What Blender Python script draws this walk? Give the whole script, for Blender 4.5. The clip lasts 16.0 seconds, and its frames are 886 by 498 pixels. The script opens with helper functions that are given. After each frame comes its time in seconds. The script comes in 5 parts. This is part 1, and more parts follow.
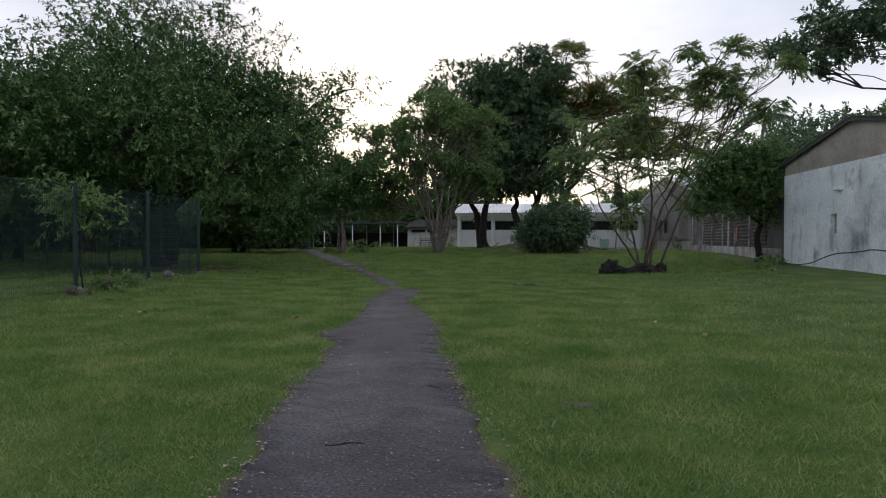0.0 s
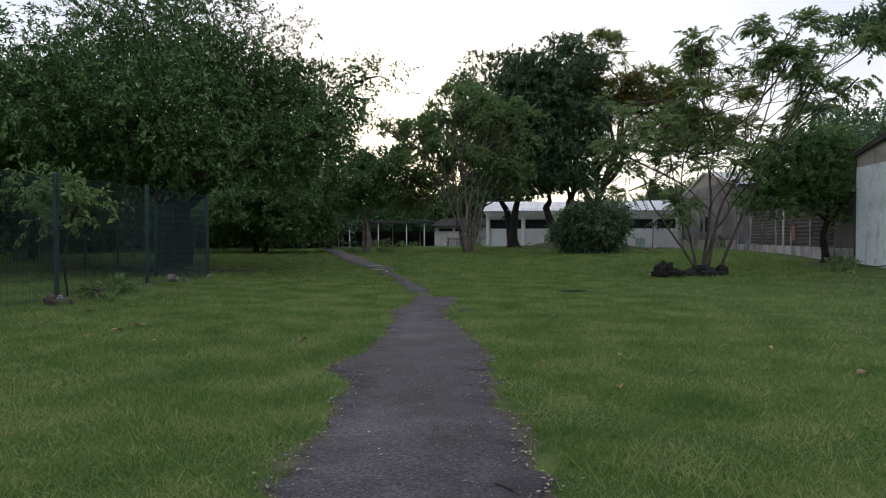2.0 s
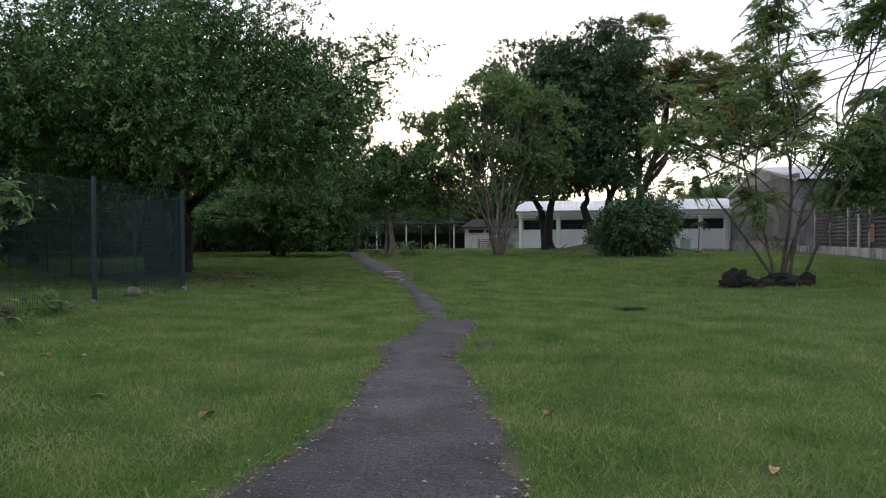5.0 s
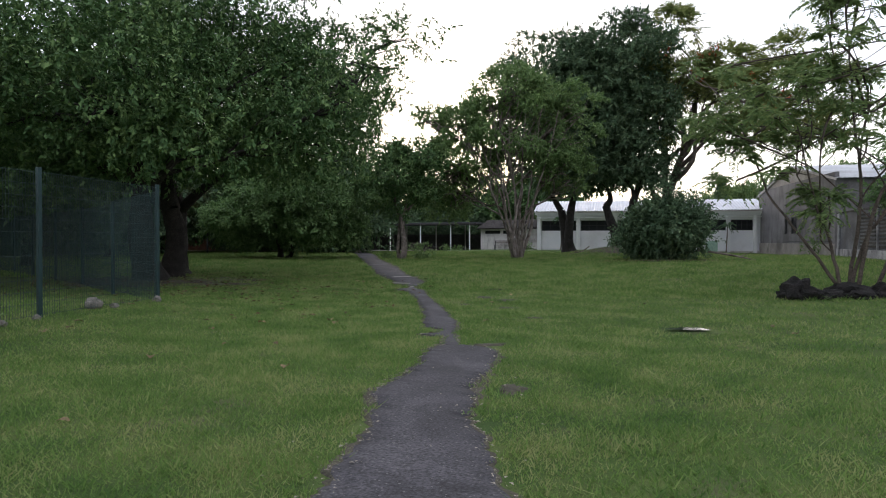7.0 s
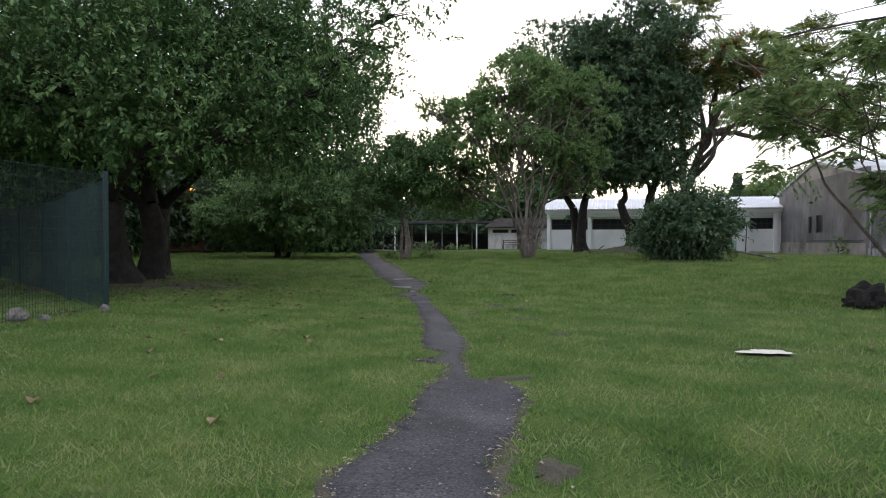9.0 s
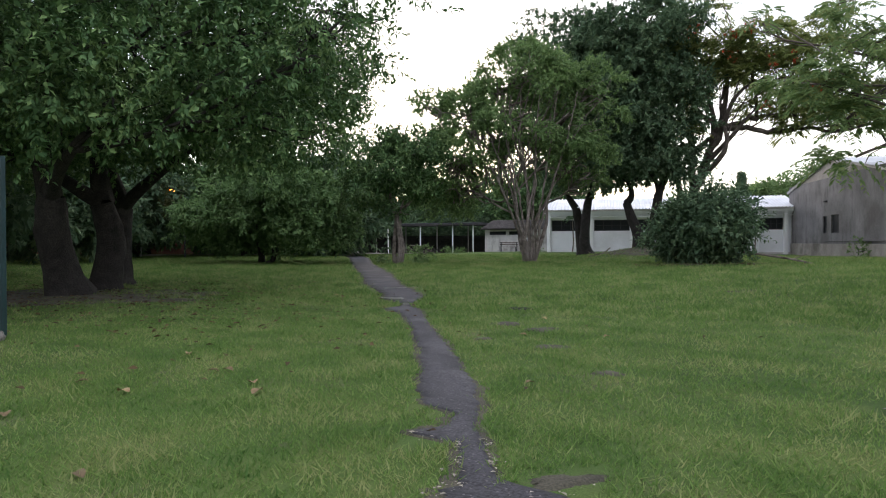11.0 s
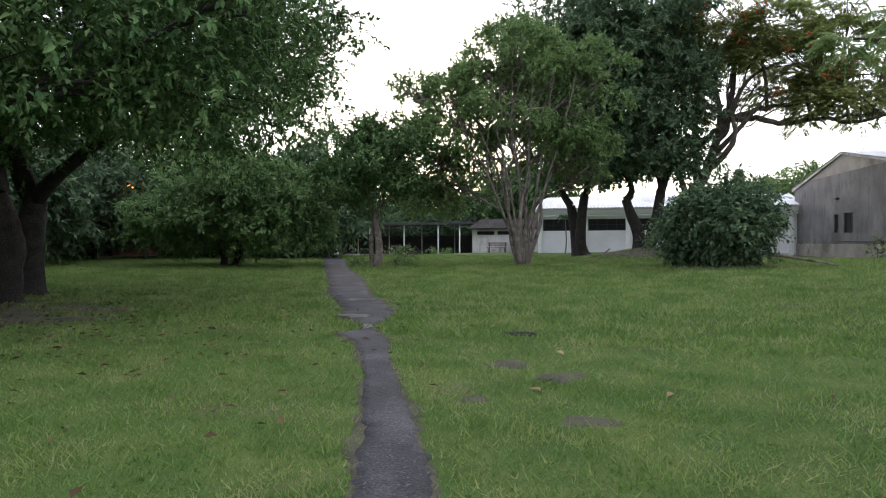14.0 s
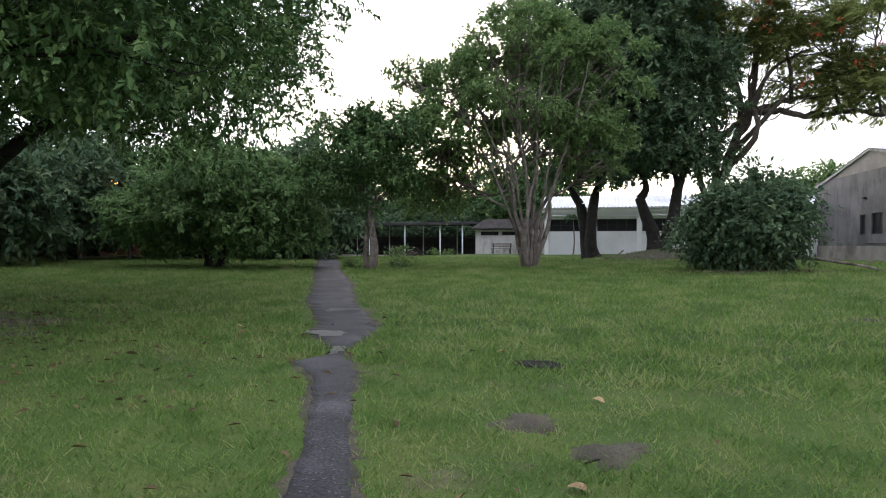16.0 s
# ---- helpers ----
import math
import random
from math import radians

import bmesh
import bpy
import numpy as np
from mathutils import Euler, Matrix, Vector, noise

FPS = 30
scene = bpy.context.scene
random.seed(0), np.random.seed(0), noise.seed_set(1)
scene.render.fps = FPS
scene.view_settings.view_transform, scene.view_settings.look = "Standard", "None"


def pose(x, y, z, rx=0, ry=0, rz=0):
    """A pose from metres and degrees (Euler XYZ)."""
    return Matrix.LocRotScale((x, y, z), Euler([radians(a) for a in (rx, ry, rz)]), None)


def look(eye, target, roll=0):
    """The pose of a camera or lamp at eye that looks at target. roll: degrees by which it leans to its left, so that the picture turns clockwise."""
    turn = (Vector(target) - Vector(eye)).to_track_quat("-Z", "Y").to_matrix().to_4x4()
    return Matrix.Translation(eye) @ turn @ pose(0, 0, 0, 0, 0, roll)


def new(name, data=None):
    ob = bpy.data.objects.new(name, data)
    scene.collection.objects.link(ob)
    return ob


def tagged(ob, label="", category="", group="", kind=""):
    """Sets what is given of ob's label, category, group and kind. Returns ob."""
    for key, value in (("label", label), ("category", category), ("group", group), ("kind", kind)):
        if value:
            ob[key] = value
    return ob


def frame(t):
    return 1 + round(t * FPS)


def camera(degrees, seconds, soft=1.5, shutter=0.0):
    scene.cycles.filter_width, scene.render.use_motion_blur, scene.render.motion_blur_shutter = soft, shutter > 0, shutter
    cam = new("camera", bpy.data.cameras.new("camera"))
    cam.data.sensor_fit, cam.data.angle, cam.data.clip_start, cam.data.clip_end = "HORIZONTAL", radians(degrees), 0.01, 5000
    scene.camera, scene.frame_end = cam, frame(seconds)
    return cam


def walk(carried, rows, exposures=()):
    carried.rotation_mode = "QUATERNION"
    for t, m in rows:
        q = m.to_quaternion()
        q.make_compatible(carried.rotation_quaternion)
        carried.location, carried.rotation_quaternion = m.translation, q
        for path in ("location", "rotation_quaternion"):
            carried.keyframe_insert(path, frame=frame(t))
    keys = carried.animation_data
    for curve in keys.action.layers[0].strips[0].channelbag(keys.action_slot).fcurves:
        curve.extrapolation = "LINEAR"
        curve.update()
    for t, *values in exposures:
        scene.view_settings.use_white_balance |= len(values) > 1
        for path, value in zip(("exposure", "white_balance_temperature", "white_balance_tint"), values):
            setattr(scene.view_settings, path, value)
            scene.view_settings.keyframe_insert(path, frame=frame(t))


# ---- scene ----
cam = camera(68.5, 16.0, soft=1.05)
PATH = [
    (0, (0.205, -0.088, 1.331), (-0.324, 1.840, 1.302), 0.15),
    (0.5, (0.026, 0.447, 1.350), (-0.529, 2.368, 1.320), 0.05),
    (1, (-0.209, 1.001, 1.378), (-0.785, 2.916, 1.347), 0.15),
    (1.5, (-0.437, 1.535, 1.366), (-1.025, 3.446, 1.335), 0.15),
    (2, (-0.686, 2.107, 1.344), (-1.291, 4.013, 1.312), 0.05),
    (2.5, (-0.836, 2.609, 1.317), (-1.458, 4.509, 1.287), 0.05),
    (3, (-0.956, 3.175, 1.347), (-1.598, 5.069, 1.317), 0.05),
    (3.5, (-1.084, 3.686, 1.383), (-1.737, 5.576, 1.353), 0.05),
    (4, (-1.177, 4.305, 1.407), (-1.847, 6.189, 1.375), 0.05),
    (4.2, (-1.208, 4.538, 1.389), (-1.889, 6.418, 1.358), -0.05),
    (6.3, (-2.002, 7.021, 1.415), (-2.731, 8.883, 1.388), 0.05),
    (6.5, (-2.042, 7.201, 1.432), (-2.782, 9.059, 1.404), 0.05),
    (7, (-2.262, 7.679, 1.455), (-3.007, 9.535, 1.429), 0.05),
    (7.5, (-2.468, 8.178, 1.427), (-3.208, 10.036, 1.400), 0.05),
    (8, (-2.681, 8.726, 1.433), (-3.431, 10.580, 1.405), 0.05),
    (8.5, (-2.897, 9.274, 1.416), (-3.648, 11.127, 1.389), 0.05),
    (9, (-3.114, 9.886, 1.420), (-3.877, 11.734, 1.393), 0.05),
    (9.2, (-3.224, 10.090, 1.406), (-3.987, 11.938, 1.382), 0.25),
    (11.3, (-4.372, 12.709, 1.441), (-5.118, 14.564, 1.421), -0.25),
    (11.5, (-4.459, 12.922, 1.424), (-5.204, 14.778, 1.403), -0.15),
    (12, (-4.668, 13.483, 1.418), (-5.401, 15.343, 1.397), -0.15),
    (12.5, (-4.827, 14.021, 1.451), (-5.554, 15.884, 1.430), -0.15),
    (13, (-5.061, 14.627, 1.456), (-5.779, 16.493, 1.435), -0.15),
    (13.5, (-5.242, 15.245, 1.440), (-5.957, 17.113, 1.419), -0.25),
    (14, (-5.432, 15.891, 1.449), (-6.142, 17.761, 1.430), -0.25),
    (14.5, (-5.559, 16.495, 1.447), (-6.260, 18.368, 1.428), -0.25),
    (15, (-5.721, 17.133, 1.443), (-6.417, 19.008, 1.426), -0.25),
    (15.5, (-5.938, 17.717, 1.423), (-6.635, 19.591, 1.406), -0.15),
    (16, (-6.200, 18.310, 1.426), (-6.920, 20.176, 1.410), -0.05),
]
EXPOSURES = [(0, -0.4, 6260, 14), (2, -0.25, 6260, 14), (4, -0.08, 6260, 14), (7, 0.18, 6260, 14), (9, 0.36, 6260, 14), (12.5, 0.6, 6260, 14), (16, 0.62, 6260, 14)]
walk(cam, [(t, look(eye, target, roll)) for t, eye, target, roll in PATH], EXPOSURES)

# ---- sky, sun and exposure ----
world = bpy.data.worlds.new("overcast_dusk")
scene.world = world
world.use_nodes = True
wn, wl = world.node_tree.nodes, world.node_tree.links
wn.clear()
w_out = wn.new("ShaderNodeOutputWorld")
w_sky = wn.new("ShaderNodeTexSky")
w_sky.sky_type, w_sky.sun_disc = "NISHITA", False
w_sky.sun_elevation, w_sky.sun_rotation = radians(13), radians(-20)
w_bg = wn.new("ShaderNodeBackground")
w_bg.inputs["Strength"].default_value = 0.05
w_cloud = wn.new("ShaderNodeBackground")
w_cloud.inputs["Strength"].default_value = 1.0
w_add = wn.new("ShaderNodeAddShader")
w_tc = wn.new("ShaderNodeTexCoord")
w_sep = wn.new("ShaderNodeSeparateXYZ")
w_ramp = wn.new("ShaderNodeValToRGB")
w_ramp.color_ramp.elements[0].position, w_ramp.color_ramp.elements[0].color = 0.0, (1.06, 1.01, 0.97, 1)
w_ramp.color_ramp.elements[1].position, w_ramp.color_ramp.elements[1].color = 0.34, (0.86, 0.88, 0.95, 1)
mid = w_ramp.color_ramp.elements.new(0.16)
mid.color = (1.05, 1.03, 1.03, 1)
zen = w_ramp.color_ramp.elements.new(0.9)
zen.color = (1.12, 1.12, 1.16, 1)
w_noise = wn.new("ShaderNodeTexNoise")
w_noise.inputs["Scale"].default_value, w_noise.inputs["Detail"].default_value = 2.6, 5
w_map = wn.new("ShaderNodeMapping")
w_map.inputs["Scale"].default_value = (1, 1, 3.2)
w_nr = wn.new("ShaderNodeMapRange")
w_nr.inputs["From Min"].default_value, w_nr.inputs["From Max"].default_value = 0.35, 0.7
w_nr.inputs["To Min"].default_value, w_nr.inputs["To Max"].default_value = 1.12, 0.68
w_mul = wn.new("ShaderNodeVectorMath")
w_mul.operation = "SCALE"
wl.new(w_tc.outputs["Generated"], w_sep.inputs[0])
wl.new(w_sep.outputs["Z"], w_ramp.inputs["Fac"])
wl.new(w_tc.outputs["Generated"], w_map.inputs["Vector"])
wl.new(w_map.outputs[0], w_noise.inputs["Vector"])
wl.new(w_noise.outputs["Fac"], w_nr.inputs["Value"])
wl.new(w_ramp.outputs["Color"], w_mul.inputs[0])
wl.new(w_nr.outputs["Result"], w_mul.inputs["Scale"])
wl.new(w_mul.outputs[0], w_cloud.inputs["Color"])
wl.new(w_sky.outputs["Color"], w_bg.inputs["Color"])
wl.new(w_bg.outputs[0], w_add.inputs[0])
wl.new(w_cloud.outputs[0], w_add.inputs[1])
wl.new(w_add.outputs[0], w_out.inputs["Surface"])

sun = new("sun", bpy.data.lights.new("sun", "SUN"))
sun.data.energy, sun.data.angle, sun.data.color = 0.5, radians(14), (1.0, 0.86, 0.7)
sun.matrix_world = look((-20, 60, 12), (0, 0, 0))


# ---- materials ----
def mat(name, a, b, scale=3.0, fine=40.0, rough=0.85, bump=0.3, metal=0.0, c=None, random=0.0, detail=6.0, bump_dist=0.01, fine_mix=0.35, spec=0.4):
    """Procedural surface: two colours mixed by broad noise, finer grain over it, relief, and a third colour for stains."""
    m = bpy.data.materials.new(name)
    m.use_nodes = True
    n, k = m.node_tree.nodes, m.node_tree.links
    p = n["Principled BSDF"]
    tc = n.new("ShaderNodeTexCoord")
    big = n.new("ShaderNodeTexNoise")
    big.inputs["Scale"].default_value, big.inputs["Detail"].default_value = scale, detail
    small = n.new("ShaderNodeTexNoise")
    small.inputs["Scale"].default_value, small.inputs["Detail"].default_value = fine, 3
    r1 = n.new("ShaderNodeMapRange")
    r1.inputs["From Min"].default_value, r1.inputs["From Max"].default_value = 0.35, 0.65
    mix = n.new("ShaderNodeMixRGB")
    mix.inputs[1].default_value, mix.inputs[2].default_value = (*a, 1), (*b, 1)
    k.new(tc.outputs["Object"], big.inputs["Vector"]), k.new(tc.outputs["Object"], small.inputs["Vector"])
    k.new(big.outputs["Fac"], r1.inputs["Value"]), k.new(r1.outputs[0], mix.inputs["Fac"])
    out = mix.outputs[0]
    if c:
        st = n.new("ShaderNodeTexNoise")
        st.inputs["Scale"].default_value, st.inputs["Detail"].default_value = scale * 0.45, 8
        st.inputs["Roughness"].default_value = 0.65
        r2 = n.new("ShaderNodeMapRange")
        r2.inputs["From Min"].default_value, r2.inputs["From Max"].default_value = 0.5, 0.66
        k.new(tc.outputs["Object"], st.inputs["Vector"]), k.new(st.outputs["Fac"], r2.inputs["Value"])
        m2 = n.new("ShaderNodeMixRGB")
        m2.inputs[2].default_value = (*c, 1)
        k.new(r2.outputs[0], m2.inputs["Fac"]), k.new(out, m2.inputs[1])
        out = m2.outputs[0]
    hv = n.new("ShaderNodeMapRange")
    hv.inputs["From Min"].default_value, hv.inputs["From Max"].default_value = 0.3, 0.7
    hv.inputs["To Min"].default_value, hv.inputs["To Max"].default_value = 1 - fine_mix, 1 + fine_mix
    sc = n.new("ShaderNodeVectorMath")
    sc.operation = "SCALE"
    k.new(small.outputs["Fac"], hv.inputs["Value"]), k.new(out, sc.inputs[0]), k.new(hv.outputs[0], sc.inputs["Scale"])
    out = sc.outputs[0]
    if random:
        oi = n.new("ShaderNodeObjectInfo")
        rr = n.new("ShaderNodeMapRange")
        rr.inputs["To Min"].default_value, rr.inputs["To Max"].default_value = 1 - random, 1 + random
        s2 = n.new("ShaderNodeVectorMath")
        s2.operation = "SCALE"
        k.new(oi.outputs["Random"], rr.inputs["Value"]), k.new(out, s2.inputs[0]), k.new(rr.outputs[0], s2.inputs["Scale"])
        out = s2.outputs[0]
    k.new(out, p.inputs["Base Color"])
    p.inputs["Roughness"].default_value, p.inputs["Metallic"].default_value = rough, metal
    p.inputs["Specular IOR Level"].default_value = spec
    if bump:
        bp = n.new("ShaderNodeBump")
        bp.inputs["Strength"].default_value, bp.inputs["Distance"].default_value = bump, bump_dist
        k.new(small.outputs["Fac"], bp.inputs["Height"]), k.new(bp.outputs[0], p.inputs["Normal"])
    return m


def leaf_mat(name, a, b, c, glow=0.35, rough=0.45, patch=0.55, weight=1.0):
    """Leaves: colour varies from leaf to leaf, some light passes through."""
    m = bpy.data.materials.new(name)
    m.use_nodes = True
    n, k = m.node_tree.nodes, m.node_tree.links
    p = n["Principled BSDF"]
    ge = n.new("ShaderNodeNewGeometry")
    ramp = n.new("ShaderNodeValToRGB")
    ramp.color_ramp.elements[0].color, ramp.color_ramp.elements[1].color = (*a, 1), (*c, 1)
    e = ramp.color_ramp.elements.new(0.6)
    e.color = (*b, 1)
    tc = n.new("ShaderNodeTexCoord")
    big = n.new("ShaderNodeTexNoise")
    big.inputs["Scale"].default_value = patch
    big.inputs["Detail"].default_value = 4
    mx = n.new("ShaderNodeMath")
    mx.operation = "MULTIPLY_ADD"
    mx.inputs[1].default_value = 0.8
    sub = n.new("ShaderNodeMath")
    sub.operation = "MULTIPLY_ADD"
    sub.inputs[1].default_value, sub.inputs[2].default_value = weight, 0.13 - 0.5 * weight
    k.new(tc.outputs["Object"], big.inputs["Vector"])
    k.new(ge.outputs["Random Per Island"], mx.inputs[0])
    k.new(big.outputs["Fac"], sub.inputs[0])
    k.new(sub.outputs[0], mx.inputs[2])
    k.new(mx.outputs[0], ramp.inputs["Fac"])
    k.new(ramp.outputs[0], p.inputs["Base Color"])
    p.inputs["Roughness"].default_value = rough
    p.inputs["Specular IOR Level"].default_value = 0.1
    tr = n.new("ShaderNodeBsdfTranslucent")
    k.new(ramp.outputs[0], tr.inputs["Color"])
    ms = n.new("ShaderNodeMixShader")
    ms.inputs[0].default_value = glow
    k.new(p.outputs[0], ms.inputs[1]), k.new(tr.outputs[0], ms.inputs[2])
    k.new(ms.outputs[0], n["Material Output"].inputs["Surface"])
    return m


def lawn_mat():
    """Mown lawn: yellowish and dark green patches, bare dull spots, fine grain."""
    m = bpy.data.materials.new("lawn")
    m.use_nodes = True
    n, k = m.node_tree.nodes, m.node_tree.links
    p = n["Principled BSDF"]
    tc = n.new("ShaderNodeTexCoord")

    def tex(scale, detail=5.0, rough=0.55):
        t = n.new("ShaderNodeTexNoise")
        t.inputs["Scale"].default_value, t.inputs["Detail"].default_value, t.inputs["Roughness"].default_value = scale, detail, rough
        k.new(tc.outputs["Object"], t.inputs["Vector"])
        return t.outputs["Fac"]

    def band(sock, lo, hi):
        r = n.new("ShaderNodeMapRange")
        r.inputs["From Min"].default_value, r.inputs["From Max"].default_value = lo, hi
        k.new(sock, r.inputs["Value"])
        return r.outputs[0]

    def mix(fac, one, two):
        x = n.new("ShaderNodeMixRGB")
        k.new(fac, x.inputs["Fac"])
        for i, s in ((1, one), (2, two)):
            if isinstance(s, tuple):
                x.inputs[i].default_value = (*s, 1)
            else:
                k.new(s, x.inputs[i])
        return x.outputs[0]

    col = mix(band(tex(0.16), 0.38, 0.62), LAWN_DARK, LAWN_LIGHT)
    col = mix(band(tex(1.3), 0.46, 0.72), col, LAWN_YELLOW)
    col = mix(band(tex(2.6, 8, 0.7), 0.55, 0.75), col, LAWN_DARK)
    col = mix(band(tex(0.7, 8, 0.7), 0.58, 0.7), col, LAWN_DRY)
    grain = n.new("ShaderNodeVectorMath")
    grain.operation = "SCALE"
    g = tex(70, 4, 0.7)
    r = n.new("ShaderNodeMapRange")
    r.inputs["From Min"].default_value, r.inputs["From Max"].default_value = 0.3, 0.7
    r.inputs["To Min"].default_value, r.inputs["To Max"].default_value = 0.5, 1.4
    k.new(g, r.inputs["Value"]), k.new(col, grain.inputs[0]), k.new(r.outputs[0], grain.inputs["Scale"])
    k.new(grain.outputs[0], p.inputs["Base Color"])
    p.inputs["Roughness"].default_value = 0.9
    p.inputs["Specular IOR Level"].default_value = 0.15
    bp = n.new("ShaderNodeBump")
    bp.inputs["Strength"].default_value, bp.inputs["Distance"].default_value = 0.45, 0.02
    k.new(g, bp.inputs["Height"]), k.new(bp.outputs[0], p.inputs["Normal"])
    return m


LAWN_DARK, LAWN_LIGHT, LAWN_YELLOW, LAWN_DRY = (0.044, 0.080, 0.020), (0.080, 0.130, 0.032), (0.130, 0.160, 0.048), (0.122, 0.115, 0.068)
M_LAWN = lawn_mat()
M_BLADE = leaf_mat("grass_blade", (0.078, 0.158, 0.040), (0.176, 0.282, 0.076), (0.33, 0.35, 0.155), 0.5, 0.6, 1.1, 1.8)
M_ASPHALT = mat("worn_asphalt", (0.026, 0.025, 0.029), (0.050, 0.048, 0.055), 1.3, 48, 0.75, 0.8, c=(0.086, 0.083, 0.092), bump_dist=0.006, fine_mix=0.7, spec=0.32)


def add_aggregate(m):
    """Pale chips of stone showing in the worn surface."""
    n, k = m.node_tree.nodes, m.node_tree.links
    p = n["Principled BSDF"]
    old = p.inputs["Base Color"].links[0].from_socket
    tc, vo, pick = n.new("ShaderNodeTexCoord"), n.new("ShaderNodeTexVoronoi"), n.new("ShaderNodeMath")
    vo.inputs["Scale"].default_value = 38
    near, both, mix = n.new("ShaderNodeMath"), n.new("ShaderNodeMath"), n.new("ShaderNodeMixRGB")
    near.operation, near.inputs[1].default_value = "LESS_THAN", 0.3
    pick.operation, pick.inputs[1].default_value = "GREATER_THAN", 0.74
    both.operation = "MULTIPLY"
    mix.inputs[2].default_value = (0.13, 0.126, 0.125, 1)
    k.new(tc.outputs["Object"], vo.inputs["Vector"]), k.new(vo.outputs["Distance"], near.inputs[0]), k.new(vo.outputs["Color"], pick.inputs[0])
    k.new(near.outputs[0], both.inputs[0]), k.new(pick.outputs[0], both.inputs[1]), k.new(both.outputs[0], mix.inputs["Fac"])
    k.new(old, mix.inputs[1]), k.new(mix.outputs[0], p.inputs["Base Color"])


add_aggregate(M_ASPHALT)
M_SOIL = mat("bare_soil", (0.048, 0.044, 0.031), (0.088, 0.080, 0.055), 3, 60, 0.95, 0.8, fine_mix=0.5)
M_GRAVEL = mat("pale_grit", (0.15, 0.135, 0.11), (0.30, 0.27, 0.22), 8, 90, 0.9, 0.5, random=0.4)
M_BARK = mat("dark_bark", (0.018, 0.016, 0.014), (0.038, 0.033, 0.029), 4, 26, 0.95, 1.0, bump_dist=0.04, fine_mix=0.5)
M_BARK_PALE = mat("pale_bark", (0.15, 0.125, 0.11), (0.25, 0.215, 0.19), 4, 30, 0.9, 0.9, c=(0.06, 0.045, 0.038), bump_dist=0.03, fine_mix=0.4)
M_LEAF_BIG = leaf_mat("leaf_mid_green", (0.038, 0.084, 0.032), (0.088, 0.162, 0.060), (0.195, 0.290, 0.108), 0.16, 0.5)
M_LEAF_DARK = leaf_mat("leaf_dark_green", (0.054, 0.100, 0.056), (0.104, 0.168, 0.092), (0.180, 0.25, 0.13), 0.34)
M_LEAF_FRESH = leaf_mat("leaf_fresh_green", (0.095, 0.165, 0.064), (0.16, 0.25, 0.092), (0.26, 0.36, 0.145), 0.42)
M_LEAF_PINNATE = leaf_mat("leaf_feathery_green", (0.125, 0.200, 0.082), (0.195, 0.280, 0.108), (0.30, 0.36, 0.145), 0.52)
M_LEAF_FLAME = leaf_mat("leaf_flame_tree", (0.130, 0.180, 0.062), (0.215, 0.265, 0.088), (0.34, 0.35, 0.125), 0.58)
M_BARK_MID = mat("brown_bark", (0.060, 0.048, 0.040), (0.110, 0.090, 0.074), 4, 28, 0.95, 0.9, bump_dist=0.03, fine_mix=0.45)
M_LEAF_SHRUB = leaf_mat("leaf_shrub_green", (0.085, 0.155, 0.062), (0.140, 0.235, 0.090), (0.22, 0.33, 0.13), 0.4)
M_FLOWER = leaf_mat("red_flower", (0.40, 0.05, 0.03), (0.5, 0.09, 0.04), (0.55, 0.14, 0.07))
M_DRYLEAF = mat("dry_leaf", (0.20, 0.13, 0.06), (0.35, 0.27, 0.15), 9, 60, 0.8, 0.3, random=0.5)
M_DEADLEAF = leaf_mat("dead_leaf", (0.05, 0.035, 0.022), (0.11, 0.075, 0.04), (0.22, 0.16, 0.09), 0.1, 0.8)
M_WHITE = mat("white_paint", (0.78, 0.79, 0.83), (0.84, 0.84, 0.87), 0.7, 20, 0.75, 0.15, c=(0.70, 0.70, 0.72), fine_mix=0.05)
M_WHITE_TRIM = mat("white_trim", (0.82, 0.83, 0.85), (0.87, 0.87, 0.88), 0.9, 20, 0.6, 0.1, fine_mix=0.04)
M_OFFWHITE = mat("dirty_white_plaster", (0.52, 0.50, 0.49), (0.66, 0.64, 0.62), 0.8, 16, 0.85, 0.2, c=(0.30, 0.28, 0.26), fine_mix=0.08)
M_BLUEWALL = mat("weathered_pale_blue_plaster", (0.66, 0.73, 0.77), (0.80, 0.85, 0.88), 0.6, 9, 0.9, 0.35, c=(0.46, 0.50, 0.54), fine_mix=0.12)


